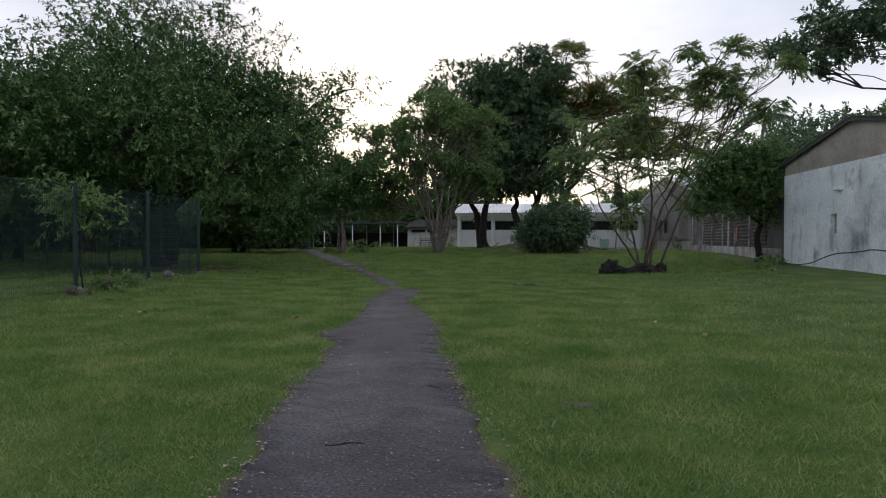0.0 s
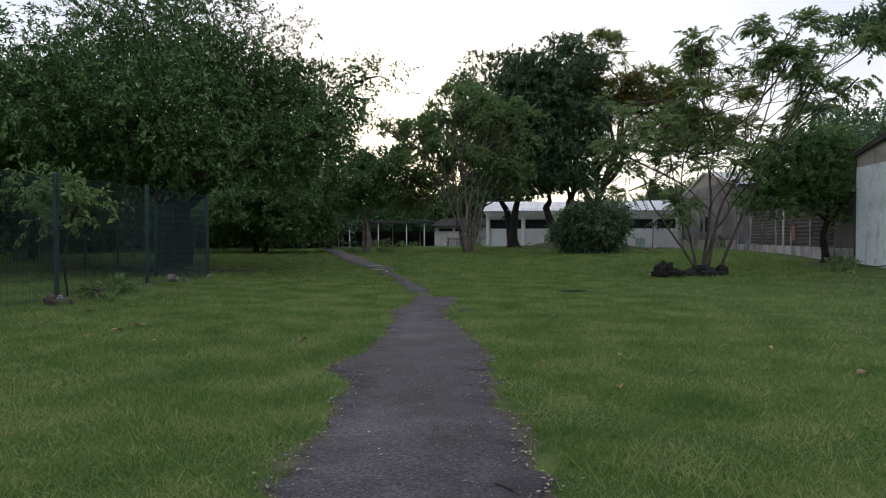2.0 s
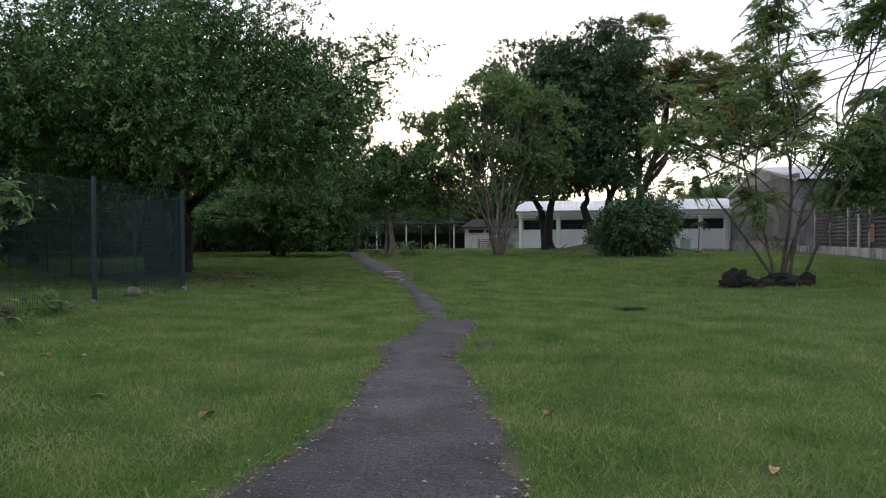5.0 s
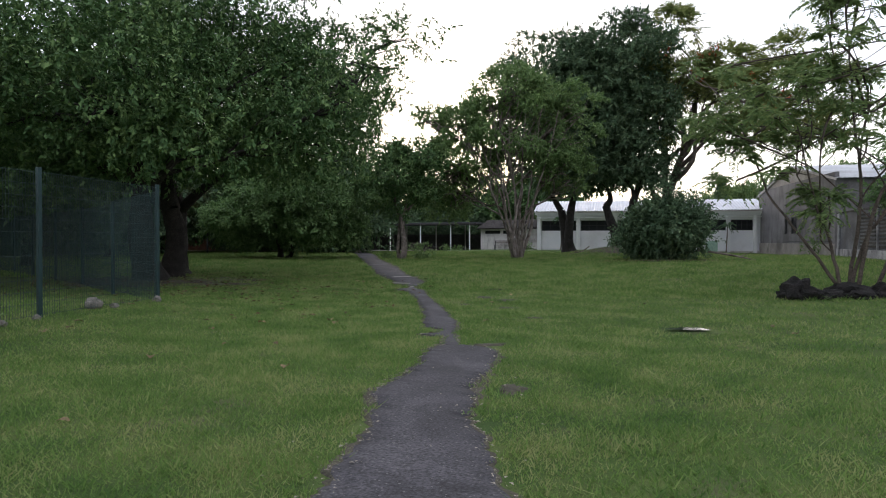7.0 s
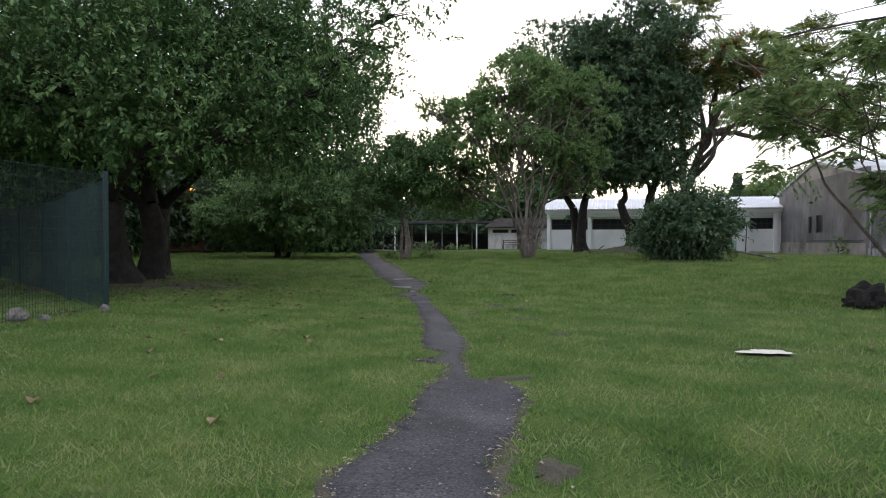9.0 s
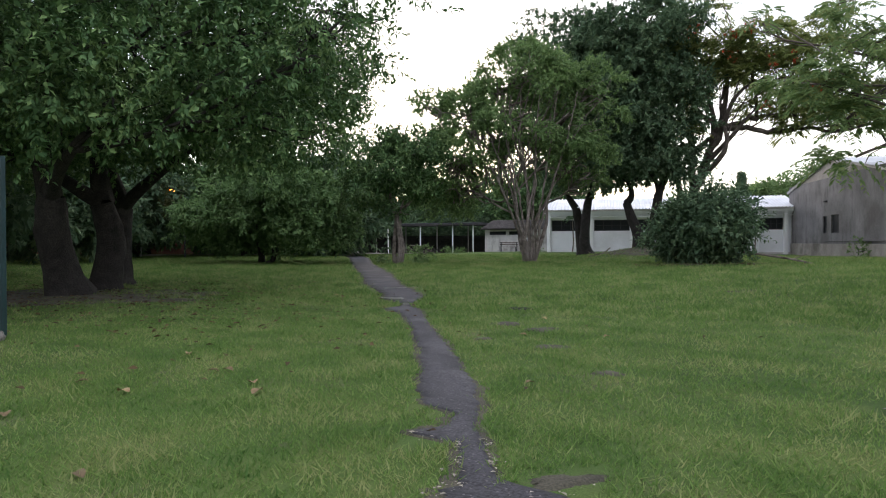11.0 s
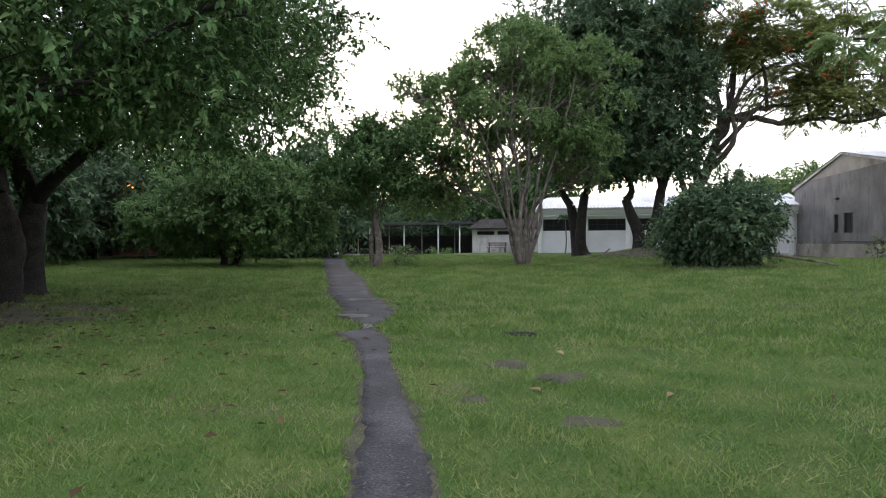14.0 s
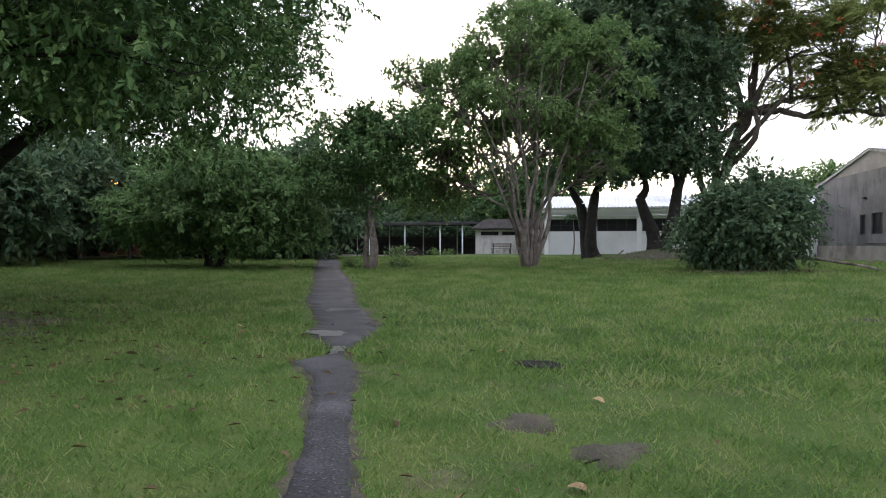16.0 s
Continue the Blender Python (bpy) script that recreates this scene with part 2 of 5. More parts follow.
def add_drips(m, colour, lo, hi, scale=0.9):
    """Old water stains: uneven dark runs drawn out downwards, broken by finer blotches."""
    n, k = m.node_tree.nodes, m.node_tree.links
    p = n["Principled BSDF"]
    old = p.inputs["Base Color"].links[0].from_socket
    tc, mp, run, blot = n.new("ShaderNodeTexCoord"), n.new("ShaderNodeMapping"), n.new("ShaderNodeTexNoise"), n.new("ShaderNodeTexNoise")
    mp.inputs["Scale"].default_value = (1, 1, 0.22)
    run.inputs["Scale"].default_value, run.inputs["Detail"].default_value, run.inputs["Roughness"].default_value = scale * 2.2, 7, 0.65
    blot.inputs["Scale"].default_value, blot.inputs["Detail"].default_value, blot.inputs["Roughness"].default_value = scale * 0.6, 9, 0.7
    add, band, mix = n.new("ShaderNodeMath"), n.new("ShaderNodeMapRange"), n.new("ShaderNodeMixRGB")
    add.operation = "ADD"
    band.inputs["From Min"].default_value, band.inputs["From Max"].default_value = lo, hi
    band.inputs["To Max"].default_value = 0.85
    mix.inputs[2].default_value = (*colour, 1)
    k.new(tc.outputs["Object"], mp.inputs["Vector"]), k.new(mp.outputs[0], run.inputs["Vector"]), k.new(tc.outputs["Object"], blot.inputs["Vector"])
    k.new(run.outputs["Fac"], add.inputs[0]), k.new(blot.outputs["Fac"], add.inputs[1]), k.new(add.outputs[0], band.inputs["Value"])
    k.new(band.outputs[0], mix.inputs["Fac"]), k.new(old, mix.inputs[1]), k.new(mix.outputs[0], p.inputs["Base Color"])


add_drips(M_BLUEWALL, (0.13, 0.16, 0.19), 1.05, 1.3)
add_drips(M_OFFWHITE, (0.20, 0.19, 0.18), 1.04, 1.3)
M_SOOTY = mat("sooty_pale_plaster", (0.26, 0.26, 0.275), (0.44, 0.44, 0.45), 0.9, 14, 0.9, 0.35, c=(0.12, 0.12, 0.13), fine_mix=0.18)
add_drips(M_SOOTY, (0.07, 0.07, 0.078), 0.98, 1.2)
M_CONCRETE = mat("stained_concrete", (0.26, 0.235, 0.21), (0.40, 0.37, 0.335), 0.55, 12, 0.9, 0.4, c=(0.14, 0.125, 0.11), fine_mix=0.14)
M_HOUSEGREY = mat("grey_house_plaster", (0.145, 0.14, 0.143), (0.23, 0.223, 0.226), 0.45, 10, 0.9, 0.35, c=(0.11, 0.105, 0.102), fine_mix=0.12)
add_drips(M_HOUSEGREY, (0.085, 0.08, 0.078), 1.0, 1.25)
M_DARKWALL = mat("sooty_block_wall", (0.06, 0.065, 0.072), (0.12, 0.125, 0.14), 0.7, 14, 0.92, 0.4, c=(0.22, 0.23, 0.25), fine_mix=0.2)
M_ROOF = mat("galvanised_roof", (0.52, 0.54, 0.58), (0.66, 0.68, 0.71), 0.5, 12, 0.45, 0.1, metal=0.25, c=(0.45, 0.46, 0.49), fine_mix=0.06)
M_TILE = mat("old_dark_tile", (0.05, 0.045, 0.043), (0.10, 0.09, 0.085), 2, 20, 0.9, 0.5, random=0.3)
M_DARK = mat("dark_metal", (0.028, 0.03, 0.034), (0.05, 0.05, 0.055), 2, 20, 0.6, 0.1)
M_STONEDARK = mat("dark_masonry", (0.028, 0.027, 0.028), (0.065, 0.062, 0.06), 1.8, 14, 0.95, 0.8, fine_mix=0.4)
M_FENCE = mat("dark_green_coating", (0.008, 0.027, 0.029), (0.012, 0.037, 0.039), 3, 30, 0.5, 0.05, fine_mix=0.1)
M_ROCK = mat("charred_stump", (0.008, 0.0075, 0.0075), (0.024, 0.021, 0.02), 6, 30, 0.95, 1.0, bump_dist=0.05, fine_mix=0.5)
M_STONE = mat("pale_stone", (0.12, 0.115, 0.10), (0.21, 0.195, 0.175), 6, 40, 0.9, 0.5, c=(0.11, 0.10, 0.09))
M_RED = mat("faded_red_paint", (0.16, 0.05, 0.035), (0.22, 0.085, 0.055), 3, 20, 0.8, 0.2)
M_BRICKRED = mat("dim_brick_render", (0.11, 0.045, 0.035), (0.16, 0.07, 0.05), 1, 12, 0.9, 0.3)


def glass_mat(name, colour, rough):
    m = bpy.data.materials.new(name)
    m.use_nodes = True
    p = m.node_tree.nodes["Principled BSDF"]
    p.inputs["Base Color"].default_value, p.inputs["Roughness"].default_value = (*colour, 1), rough
    return m


M_GLASS = glass_mat("dark_window_glass", (0.012, 0.013, 0.016), 0.35)
M_GLASS.node_tree.nodes["Principled BSDF"].inputs["Specular IOR Level"].default_value = 0.2
M_WATER = glass_mat("standing_water", (0.03, 0.03, 0.03), 0.06)
M_RIPPLE = glass_mat("rippled_water", (0.03, 0.03, 0.03), 0.32)
wt = M_RIPPLE.node_tree
w_rip, w_bmp = wt.nodes.new("ShaderNodeTexNoise"), wt.nodes.new("ShaderNodeBump")
w_rip.inputs["Scale"].default_value, w_bmp.inputs["Strength"].default_value, w_bmp.inputs["Distance"].default_value = 11, 0.4, 0.03
wt.links.new(w_rip.outputs["Fac"], w_bmp.inputs["Height"]), wt.links.new(w_bmp.outputs[0], wt.nodes["Principled BSDF"].inputs["Normal"])


def glow_mat(name, colour, strength):
    m = bpy.data.materials.new(name)
    m.use_nodes = True
    p = m.node_tree.nodes["Principled BSDF"]
    p.inputs["Emission Color"].default_value, p.inputs["Emission Strength"].default_value = (*colour, 1), strength
    return m


M_LAMP = glow_mat("sodium_lamp", (1.0, 0.27, 0.03), 6)


# ---- building blocks ----
def sm(u):
    u = np.clip(u, 0, 1)
    return u * u * (3 - 2 * u)


def gz(x, y):
    """Height of the ground."""
    x, y = np.asarray(x, float), np.asarray(y, float)
    xp = np.maximum(-0.5 - 0.36 * y, -25.7)
    z = 0.45 * sm((y - 20) / 42) + 0.02 * np.clip(x - xp - 8, 0, 15) * (1 - sm((y - 35) / 30))
    z = z + 0.12 * sm((y - 58) / 12) * np.exp(-(((x + 12) / 8) ** 2))
    z = z - 0.25 * sm((y - 50) / 25) * sm((-x - 22) / 15) - 0.15 * sm((y - 50) / 20) * sm((x + 4) / 8)
    z = z + 0.62 * np.exp(-(((x + 7.6) / 3.0) ** 2) - ((y - 56.5) / 3.2) ** 2)
    z = z + 0.19 * np.exp(-(((x + 13.6) / 2.6) ** 2)) * (1 - sm((y - 17.6) / 4)) * sm((y + 6) / 8)
    return z + 0.018 * np.sin(0.9 * x + 0.4 * y) * np.sin(0.7 * y - 0.3 * x + 1)


def raw(verts, faces, material, smooth=False, name="mesh"):
    me = bpy.data.meshes.new(name)
    me.from_pydata([tuple(v) for v in verts], [], [tuple(f) for f in faces])
    me.materials.append(material)
    if smooth:
        me.polygons.foreach_set("use_smooth", [True] * len(me.polygons))
    me.update()
    return me


def fast(verts, faces, material, name="mesh"):
    """Mesh from arrays: faces all of the same corner count."""
    verts, faces = np.asarray(verts, np.float32), np.asarray(faces, np.int32)
    me = bpy.data.meshes.new(name)
    n = faces.shape[1]
    me.vertices.add(len(verts))
    me.vertices.foreach_set("co", verts.ravel())
    me.loops.add(faces.size)
    me.loops.foreach_set("vertex_index", faces.ravel())
    me.polygons.add(len(faces))
    me.polygons.foreach_set("loop_start", np.arange(0, faces.size, n, dtype=np.int32))
    me.update(calc_edges=True)
    me.materials.append(material)
    return me


def part(name, data, material, parent, label=""):
    """Links a bmesh or a mesh as one mesh object under a thing or a part."""
    if isinstance(data, bmesh.types.BMesh):
        me = bpy.data.meshes.new(name)
        data.to_mesh(me)
        data.free()
        me.materials.append(material)
    else:
        me = data
    ob = new(name, me)
    ob.parent = parent
    if label:
        ob["label"] = label
    return ob


def empty(name, m, label="", category="", group="", kind=""):
    ob = new(name)
    ob.matrix_world = m
    ob.empty_display_size = 0.2
    return tagged(ob, label, category, group, kind)


def box(x0, x1, y0, y1, z0, z1, bevel=0.0):
    bm = bmesh.new()
    bmesh.ops.create_cube(bm, size=1)
    bmesh.ops.scale(bm, vec=(x1 - x0, y1 - y0, z1 - z0), verts=bm.verts)
    bmesh.ops.translate(bm, vec=((x0 + x1) / 2, (y0 + y1) / 2, (z0 + z1) / 2), verts=bm.verts)
    if bevel:
        bmesh.ops.bevel(bm, geom=bm.edges[:], offset=bevel, segments=1, affect="EDGES")
    return bm


def prism(outline, y0, y1):
    """An outline in x, z pulled from y0 to y1."""
    bm = bmesh.new()
    a = [bm.verts.new((x, y0, z)) for x, z in outline]
    b = [bm.verts.new((x, y1, z)) for x, z in outline]
    bm.faces.new(a), bm.faces.new(b[::-1])
    for i in range(len(a)):
        j = (i + 1) % len(a)
        bm.faces.new((a[j], a[i], b[i], b[j]))
    bmesh.ops.recalc_face_normals(bm, faces=bm.faces)
    return bm


def wall_with_holes(x0, x1, z0, z1, y0, y1, holes, top=None):
    """A wall along x from y0 (front) to y1, with rectangular openings (xa, xb, za, zb) right through it. top: height by x."""
    xs = sorted({x0, x1, *[v for h in holes for v in h[:2]], *([t for t in top[0]] if top else [])})
    zs = sorted({z0, z1, *[v for h in holes for v in h[2:]]})
    verts, faces, ids = [], [], {}

    def height(x, z):
        return float(np.interp(x, top[0], top[1])) if top and z == z1 else z

    def vid(i, j, s):
        if (i, j, s) not in ids:
            ids[(i, j, s)] = len(verts)
            verts.append((xs[i], y0 if s == 0 else y1, height(xs[i], zs[j])))
        return ids[(i, j, s)]

    def solid(i, j):
        if not (0 <= i < len(xs) - 1 and 0 <= j < len(zs) - 1):
            return False
        cx, cz = (xs[i] + xs[i + 1]) / 2, (zs[j] + zs[j + 1]) / 2
        return not any(h[0] < cx < h[1] and h[2] < cz < h[3] for h in holes)

    for i in range(len(xs) - 1):
        for j in range(len(zs) - 1):
            if not solid(i, j):
                continue
            faces.append((vid(i, j, 0), vid(i + 1, j, 0), vid(i + 1, j + 1, 0), vid(i, j + 1, 0)))
            faces.append((vid(i, j, 1), vid(i, j + 1, 1), vid(i + 1, j + 1, 1), vid(i + 1, j, 1)))
            for di, dj, a, b in ((-1, 0, (i, j), (i, j + 1)), (1, 0, (i + 1, j + 1), (i + 1, j)), (0, -1, (i + 1, j), (i, j)), (0, 1, (i, j + 1), (i + 1, j + 1))):
                if not solid(i + di, j + dj):
                    faces.append((vid(*a, 0), vid(*b, 0), vid(*b, 1), vid(*a, 1)))
    return verts, faces


def tube(path, radii, sides=8, wob=0.0, rng=None):
    """Vertices and quads of a tapered, slightly uneven tube along a path."""
    path, radii = np.asarray(path, float), np.asarray(radii, float)
    t = np.gradient(path, axis=0)
    t /= np.linalg.norm(t, axis=1)[:, None] + 1e-9
    ref = np.array([1.0, 0.13, 0.07])
    u = np.cross(t, ref)
    bad = np.linalg.norm(u, axis=1) < 0.2
    u[bad] = np.cross(t[bad], [0, 1.0, 0.2])
    u /= np.linalg.norm(u, axis=1)[:, None]
    v = np.cross(t, u)
    a = np.arange(sides) * 2 * math.pi / sides
    r = radii[:, None] * (1 + (wob * rng.standard_normal((len(path), sides)) if wob else 0))
    p = path[:, None, :] + r[..., None] * (np.cos(a)[None, :, None] * u[:, None, :] + np.sin(a)[None, :, None] * v[:, None, :])
    n = len(path)
    i, j = np.meshgrid(np.arange(n - 1), np.arange(sides), indexing="ij")
    k = (j + 1) % sides
    q = np.stack([i * sides + j, i * sides + k, (i + 1) * sides + k, (i + 1) * sides + j], -1).reshape(-1, 4)
    return p.reshape(-1, 3), q


def bend(a, b, rng, n=7, sag=0.12):
    """A wandering line from a to b."""
    a, b = np.asarray(a, float), np.asarray(b, float)
    s = np.linspace(0, 1, n)[:, None]
    d = np.linalg.norm(b - a)
    p = a + (b - a) * s
    w = rng.standard_normal((2, 3)) * d * sag
    return p + np.sin(s * math.pi) * w[0] + np.sin(s * 2 * math.pi) * w[1] * 0.4


class Pile:
    """Gathers tubes into one mesh."""

    def __init__(self):
        self.v, self.f, self.n = [], [], 0

    def add(self, vf):
        v, f = vf
        self.v.append(v), self.f.append(f + self.n)
        self.n += len(v)

    def mesh(self, material, name="mesh"):
        me = fast(np.concatenate(self.v), np.concatenate(self.f), material, name)
        me.polygons.foreach_set("use_smooth", [True] * len(me.polygons))
        return me


def unit(v):
    return v / (np.linalg.norm(v, axis=-1, keepdims=True) + 1e-9)


def leaf_mesh(base, axis, normal, length, width, material, name="leaves"):
    """Folded pointed leaves: base points, axes, upward normals, lengths and widths."""
    axis = unit(axis)
    side = unit(np.cross(axis, normal))
    up = np.cross(side, axis)
    L, W = length[:, None], width[:, None]
    mid = base + axis * L * 0.45
    v = np.stack([base, mid + side * W * 0.5 + up * W * 0.18, base + axis * L - up * L * 0.12, mid - side * W * 0.5 + up * W * 0.18], 1)
    n = len(base)
    o = np.arange(n)[:, None] * 4
    f = np.concatenate([o + np.array([[0, 1, 2]]), o + np.array([[0, 2, 3]])], 1).reshape(-1, 3)
    return fast(v.reshape(-1, 3), f, material, name)


def clump(p, seed, freq):
    """Smooth pseudo-noise in -1..1 for gaps and clumps."""
    r = np.random.default_rng(seed)
    s = np.zeros(len(p))
    for _ in range(5):
        s += np.sin(p @ (r.standard_normal(3) * freq) + r.uniform(0, 6.28))
    return s / 3.0


def blob_points(rng, blobs, n, seed, gap=-0.3, freq=1.3, shell=0.5, tuft=0.62, fill=0.2):
    """Points through a union of ellipsoids, gathered into domed tufts near the outside with gaps between, and a
    looser filling inside. Returns points and outward ways."""
    b = np.array([x[:6] for x in blobs])
    w = np.array([x[6] if len(x) > 6 else 1.0 for x in blobs]) * (b[:, 3] * b[:, 4] * b[:, 5]) ** 0.72
    w = w / w.sum()
    m = max(24, n // 13)
    pick = rng.choice(len(b), m, p=w)
    uc = unit(rng.standard_normal((m, 3)) + np.array([0, 0, 0.12]))
    c = b[pick, :3] + uc * (shell + (1.0 - shell) * rng.random((m, 1)) ** 0.6) * b[pick, 3:6]
    keep = clump(c, seed, freq) > gap - 0.2 * rng.random(m)
    c, uc = c[keep], uc[keep]
    size = tuft * (0.55 + 0.9 * rng.random(len(c)))
    k = rng.integers(0, len(c), int(n * (1 - fill)))
    d = unit(rng.standard_normal((len(k), 3)) + uc[k] * 0.6 + np.array([0, 0, 0.75]))
    r = size[k][:, None] * (0.45 + 0.6 * rng.random((len(k), 1)) ** 0.6)
    p1 = c[k] + d * r * np.array([1.25, 1.25, 0.62])
    u1 = unit(d + uc[k] * 0.5)
    q = int(n * fill)
    pick = rng.choice(len(b), q, p=w)
    u2 = unit(rng.standard_normal((q, 3)))
    p2 = b[pick, :3] + u2 * (0.25 + 0.6 * rng.random((q, 1))) * b[pick, 3:6]
    return np.concatenate([p1, p2]), np.concatenate([u1, u2])


def broad_leaves(rng, p, u, per, length, material, spray=0.5, droop=0.35):
    """Sprays of broad leaves at points p that grow outwards along u."""
    n = len(p)
    d = unit(u * 0.9 + rng.standard_normal((n, 3)) * 0.55 + np.array([0, 0, -droop]))
    s = np.linspace(0.1, 1.0, per)[None, :, None]
    L = (spray * (0.6 + 0.8 * rng.random(n)))[:, None, None]
    base = p[:, None, :] + d[:, None, :] * s * L + rng.standard_normal((n, per, 3)) * 0.05 * spray
    ax = d[:, None, :] * 0.75 + rng.standard_normal((n, per, 3)) * 0.65 + np.array([0, 0, -0.15])
    nm = np.array([0, 0, 1.0]) + u[:, None, :] * 0.6 + rng.standard_normal((n, per, 3)) * 0.45
    ln = length * (0.6 + 0.7 * rng.random(n * per))
    return leaf_mesh(base.reshape(-1, 3), ax.reshape(-1, 3), nm.reshape(-1, 3), ln, ln * (0.42 + 0.12 * rng.random(n * per)), material)


def feather_leaves(rng, p, u, pairs, length, leaflet, material, droop=0.6):
    """Feathered leaves: an arching rib with pairs of leaflets."""
    n = len(p)
    d = unit(u * np.array([1, 1, 0.4]) + rng.standard_normal((n, 3)) * 0.45 + np.array([0, 0, 0.15]))
    L = (length * (0.6 + 0.7 * rng.random(n)))[:, None, None]
    s = np.linspace(0.15, 1.0, pairs)[None, :, None]
    rib = p[:, None, :] + d[:, None, :] * s * L + np.array([0, 0, -1.0]) * (s ** 2) * L * droop * 0.5
    side = unit(np.cross(d, np.array([0, 0, 1.0]) + rng.standard_normal((n, 3)) * 0.25))
    bases, axes = [], []
    for k in (1, -1):
        bases.append(rib)
        axes.append(side[:, None, :] * k + d[:, None, :] * 0.55 + np.array([0, 0, -0.35]) + rng.standard_normal((n, pairs, 3)) * 0.12)
    base, ax = np.concatenate(bases, 1).reshape(-1, 3), np.concatenate(axes, 1).reshape(-1, 3)
    ln = leaflet * (0.7 + 0.5 * rng.random(len(base)))
    nm = np.tile(np.array([0, 0, 1.0]), (len(base), 1)) + rng.standard_normal((len(base), 3)) * 0.3
    return leaf_mesh(base, ax, nm, ln, ln * 0.36, material)


def tree(name, at, label, category, blobs, material, bark, stems, trunk_r, fork, seed, sprays=3000, per=11, leaf=0.15, style="broad", spray=0.5, gap=-0.3, freq=1.3, shell=0.5, limbs=1.0, twigs=5, pairs=9, leaflet=0.1, droop=0.35, group="", lean=(0, 0), spread=2.2, tuft=0.62, fill=0.2, twig_r=0.035, lines=()):
    """A tree: a trunk of one or more stems with limbs into each mass of the crown, and a crown of many leaves.
    blobs: centre and radii relative to the foot. stems: offsets of the stem feet. fork: the height where limbs part.
    lines: main stems and limbs of their own run, each a line of points with its first and last radius."""
    rng = np.random.default_rng(seed)
    foot = np.array([at[0], at[1], float(gz(*at)) - 0.06])
    root = empty(name, Matrix.Translation(foot), label, category, group)
    pile = Pile()
    forks = []
    for sx, sy in stems:
        top = np.array([sx * spread + lean[0], sy * spread + lean[1], fork * (0.85 + 0.3 * rng.random())])
        line = bend((sx, sy, 0), top, rng, 9, 0.05)
        r = trunk_r * np.linspace(1, 0.68, 9)
        r[0] *= 1.35
        r[1] *= 1.1
        pile.add(tube(line, r, 10, 0.07, rng))
        forks.append((top, r[-1]))
    nodes = [(q, r, 0.0) for q, r in forks]
    for pts, r0, r1 in lines:
        pts = np.array(pts, float)
        s = np.arange(len(pts))
        q = np.linspace(0, len(pts) - 1, 5 * len(pts))
        line = np.stack([np.interp(q, s, pts[:, k]) for k in range(3)], -1)
        line[1:-1] = (line[:-2] + line[1:-1] + line[2:]) / 3
        line[1:-1] += 0.25 * r0 * rng.standard_normal((len(q) - 2, 3))
        rr = np.linspace(r0, r1, len(q))
        pile.add(tube(line, rr, 8, 0.06, rng))
        nodes += [(line[k], rr[k], 0.2) for k in range(len(q) // 3, len(q), 2)]
    forks = list(nodes)
    order, first = [], list(blobs)
    for q in forks:
        if first:
            b = min(first, key=lambda b: np.linalg.norm((np.array(b[:3]) - q[0]) * np.array([1, 1, 0.4])))
            first.remove(b)
            order.append((b, q))
    order += [(b, None) for b in sorted(first, key=lambda b: min(np.linalg.norm(np.array(b[:3]) - q[0]) for q in forks))]
    for b, own in order:
        c, rad = np.array(b[:3]), np.array(b[3:6])
        ok = [q for q in nodes if q[0][2] < c[2] - 0.15] or forks
        f, fr, _ = own if own else min(ok, key=lambda q: np.linalg.norm(c - q[0]) + 0.35 * q[2])
        line = bend(f, c, rng, 9, 0.085)
        line[:, 2] += np.sin(np.linspace(0, math.pi, 9)) * np.linalg.norm(c - f) * 0.06
        rad_line = np.linspace(fr * (0.95 if own else 0.74) * limbs, 0.03, 9)
        pile.add(tube(line, rad_line, 7, 0.05, rng))
        nodes += [(line[k], rad_line[k], 1.0 + 0.2 * k) for k in (2, 3, 4, 5)]
        for _ in range(twigs):
            a = line[rng.integers(3, 9)]
            e = c + unit(rng.standard_normal(3)) * rad * rng.uniform(0.6, 0.95)
            if e[2] < 0.5:
                continue
            tw = bend(a, e, rng, 6, 0.09)
            pile.add(tube(tw, np.linspace(twig_r * (1 + 0.6 * rng.random()), 0.008, 6), 4))
    part("trunk", pile.mesh(bark, "trunk"), bark, root)
    p, u = blob_points(rng, blobs, sprays, seed + 5, gap, freq, shell, tuft, fill)
    ok = p[:, 2] > 0.15
    p, u = p[ok], u[ok]
    if style == "broad":
        me = broad_leaves(rng, p, u, per, leaf, material, spray, droop)
    else:
        me = feather_leaves(rng, p, u, pairs, spray, leaflet, material, droop)
    part("crown", me, material, root)
    return root


# ---- ground and path ----
def axis_steps(lo, hi, fine_lo, fine_hi, step):
    mid = list(np.arange(fine_lo, fine_hi + 1e-6, step))
    out = [fine_hi + 4 * 1.6 ** k for k in range(13)]
    left = [fine_lo - 4 * 1.6 ** k for k in range(13)]
    return np.array(sorted([v for v in left if v > lo] + [lo] + mid + [v for v in out if v < hi] + [hi]))


def build_ground():
    xs, ys = axis_steps(-1500, 1500, -60, 24, 0.6), axis_steps(-1500, 1500, -14, 92, 0.6)
    gx, gy = np.meshgrid(xs, ys)
    v = np.stack([gx, gy, gz(gx, gy)], -1).reshape(-1, 3)
    w, h = len(xs), len(ys)
    i, j = np.meshgrid(np.arange(w - 1), np.arange(h - 1))
    a = (j * w + i).ravel()
    me = fast(v, np.stack([a, a + 1, a + w + 1, a + w], -1), M_LAWN, "ground")
    me.polygons.foreach_set("use_smooth", [True] * len(me.polygons))
    tagged(new("ground", me), "mown green lawn with yellowish patches and bare spots", "lawn", kind="structure")


build_ground()

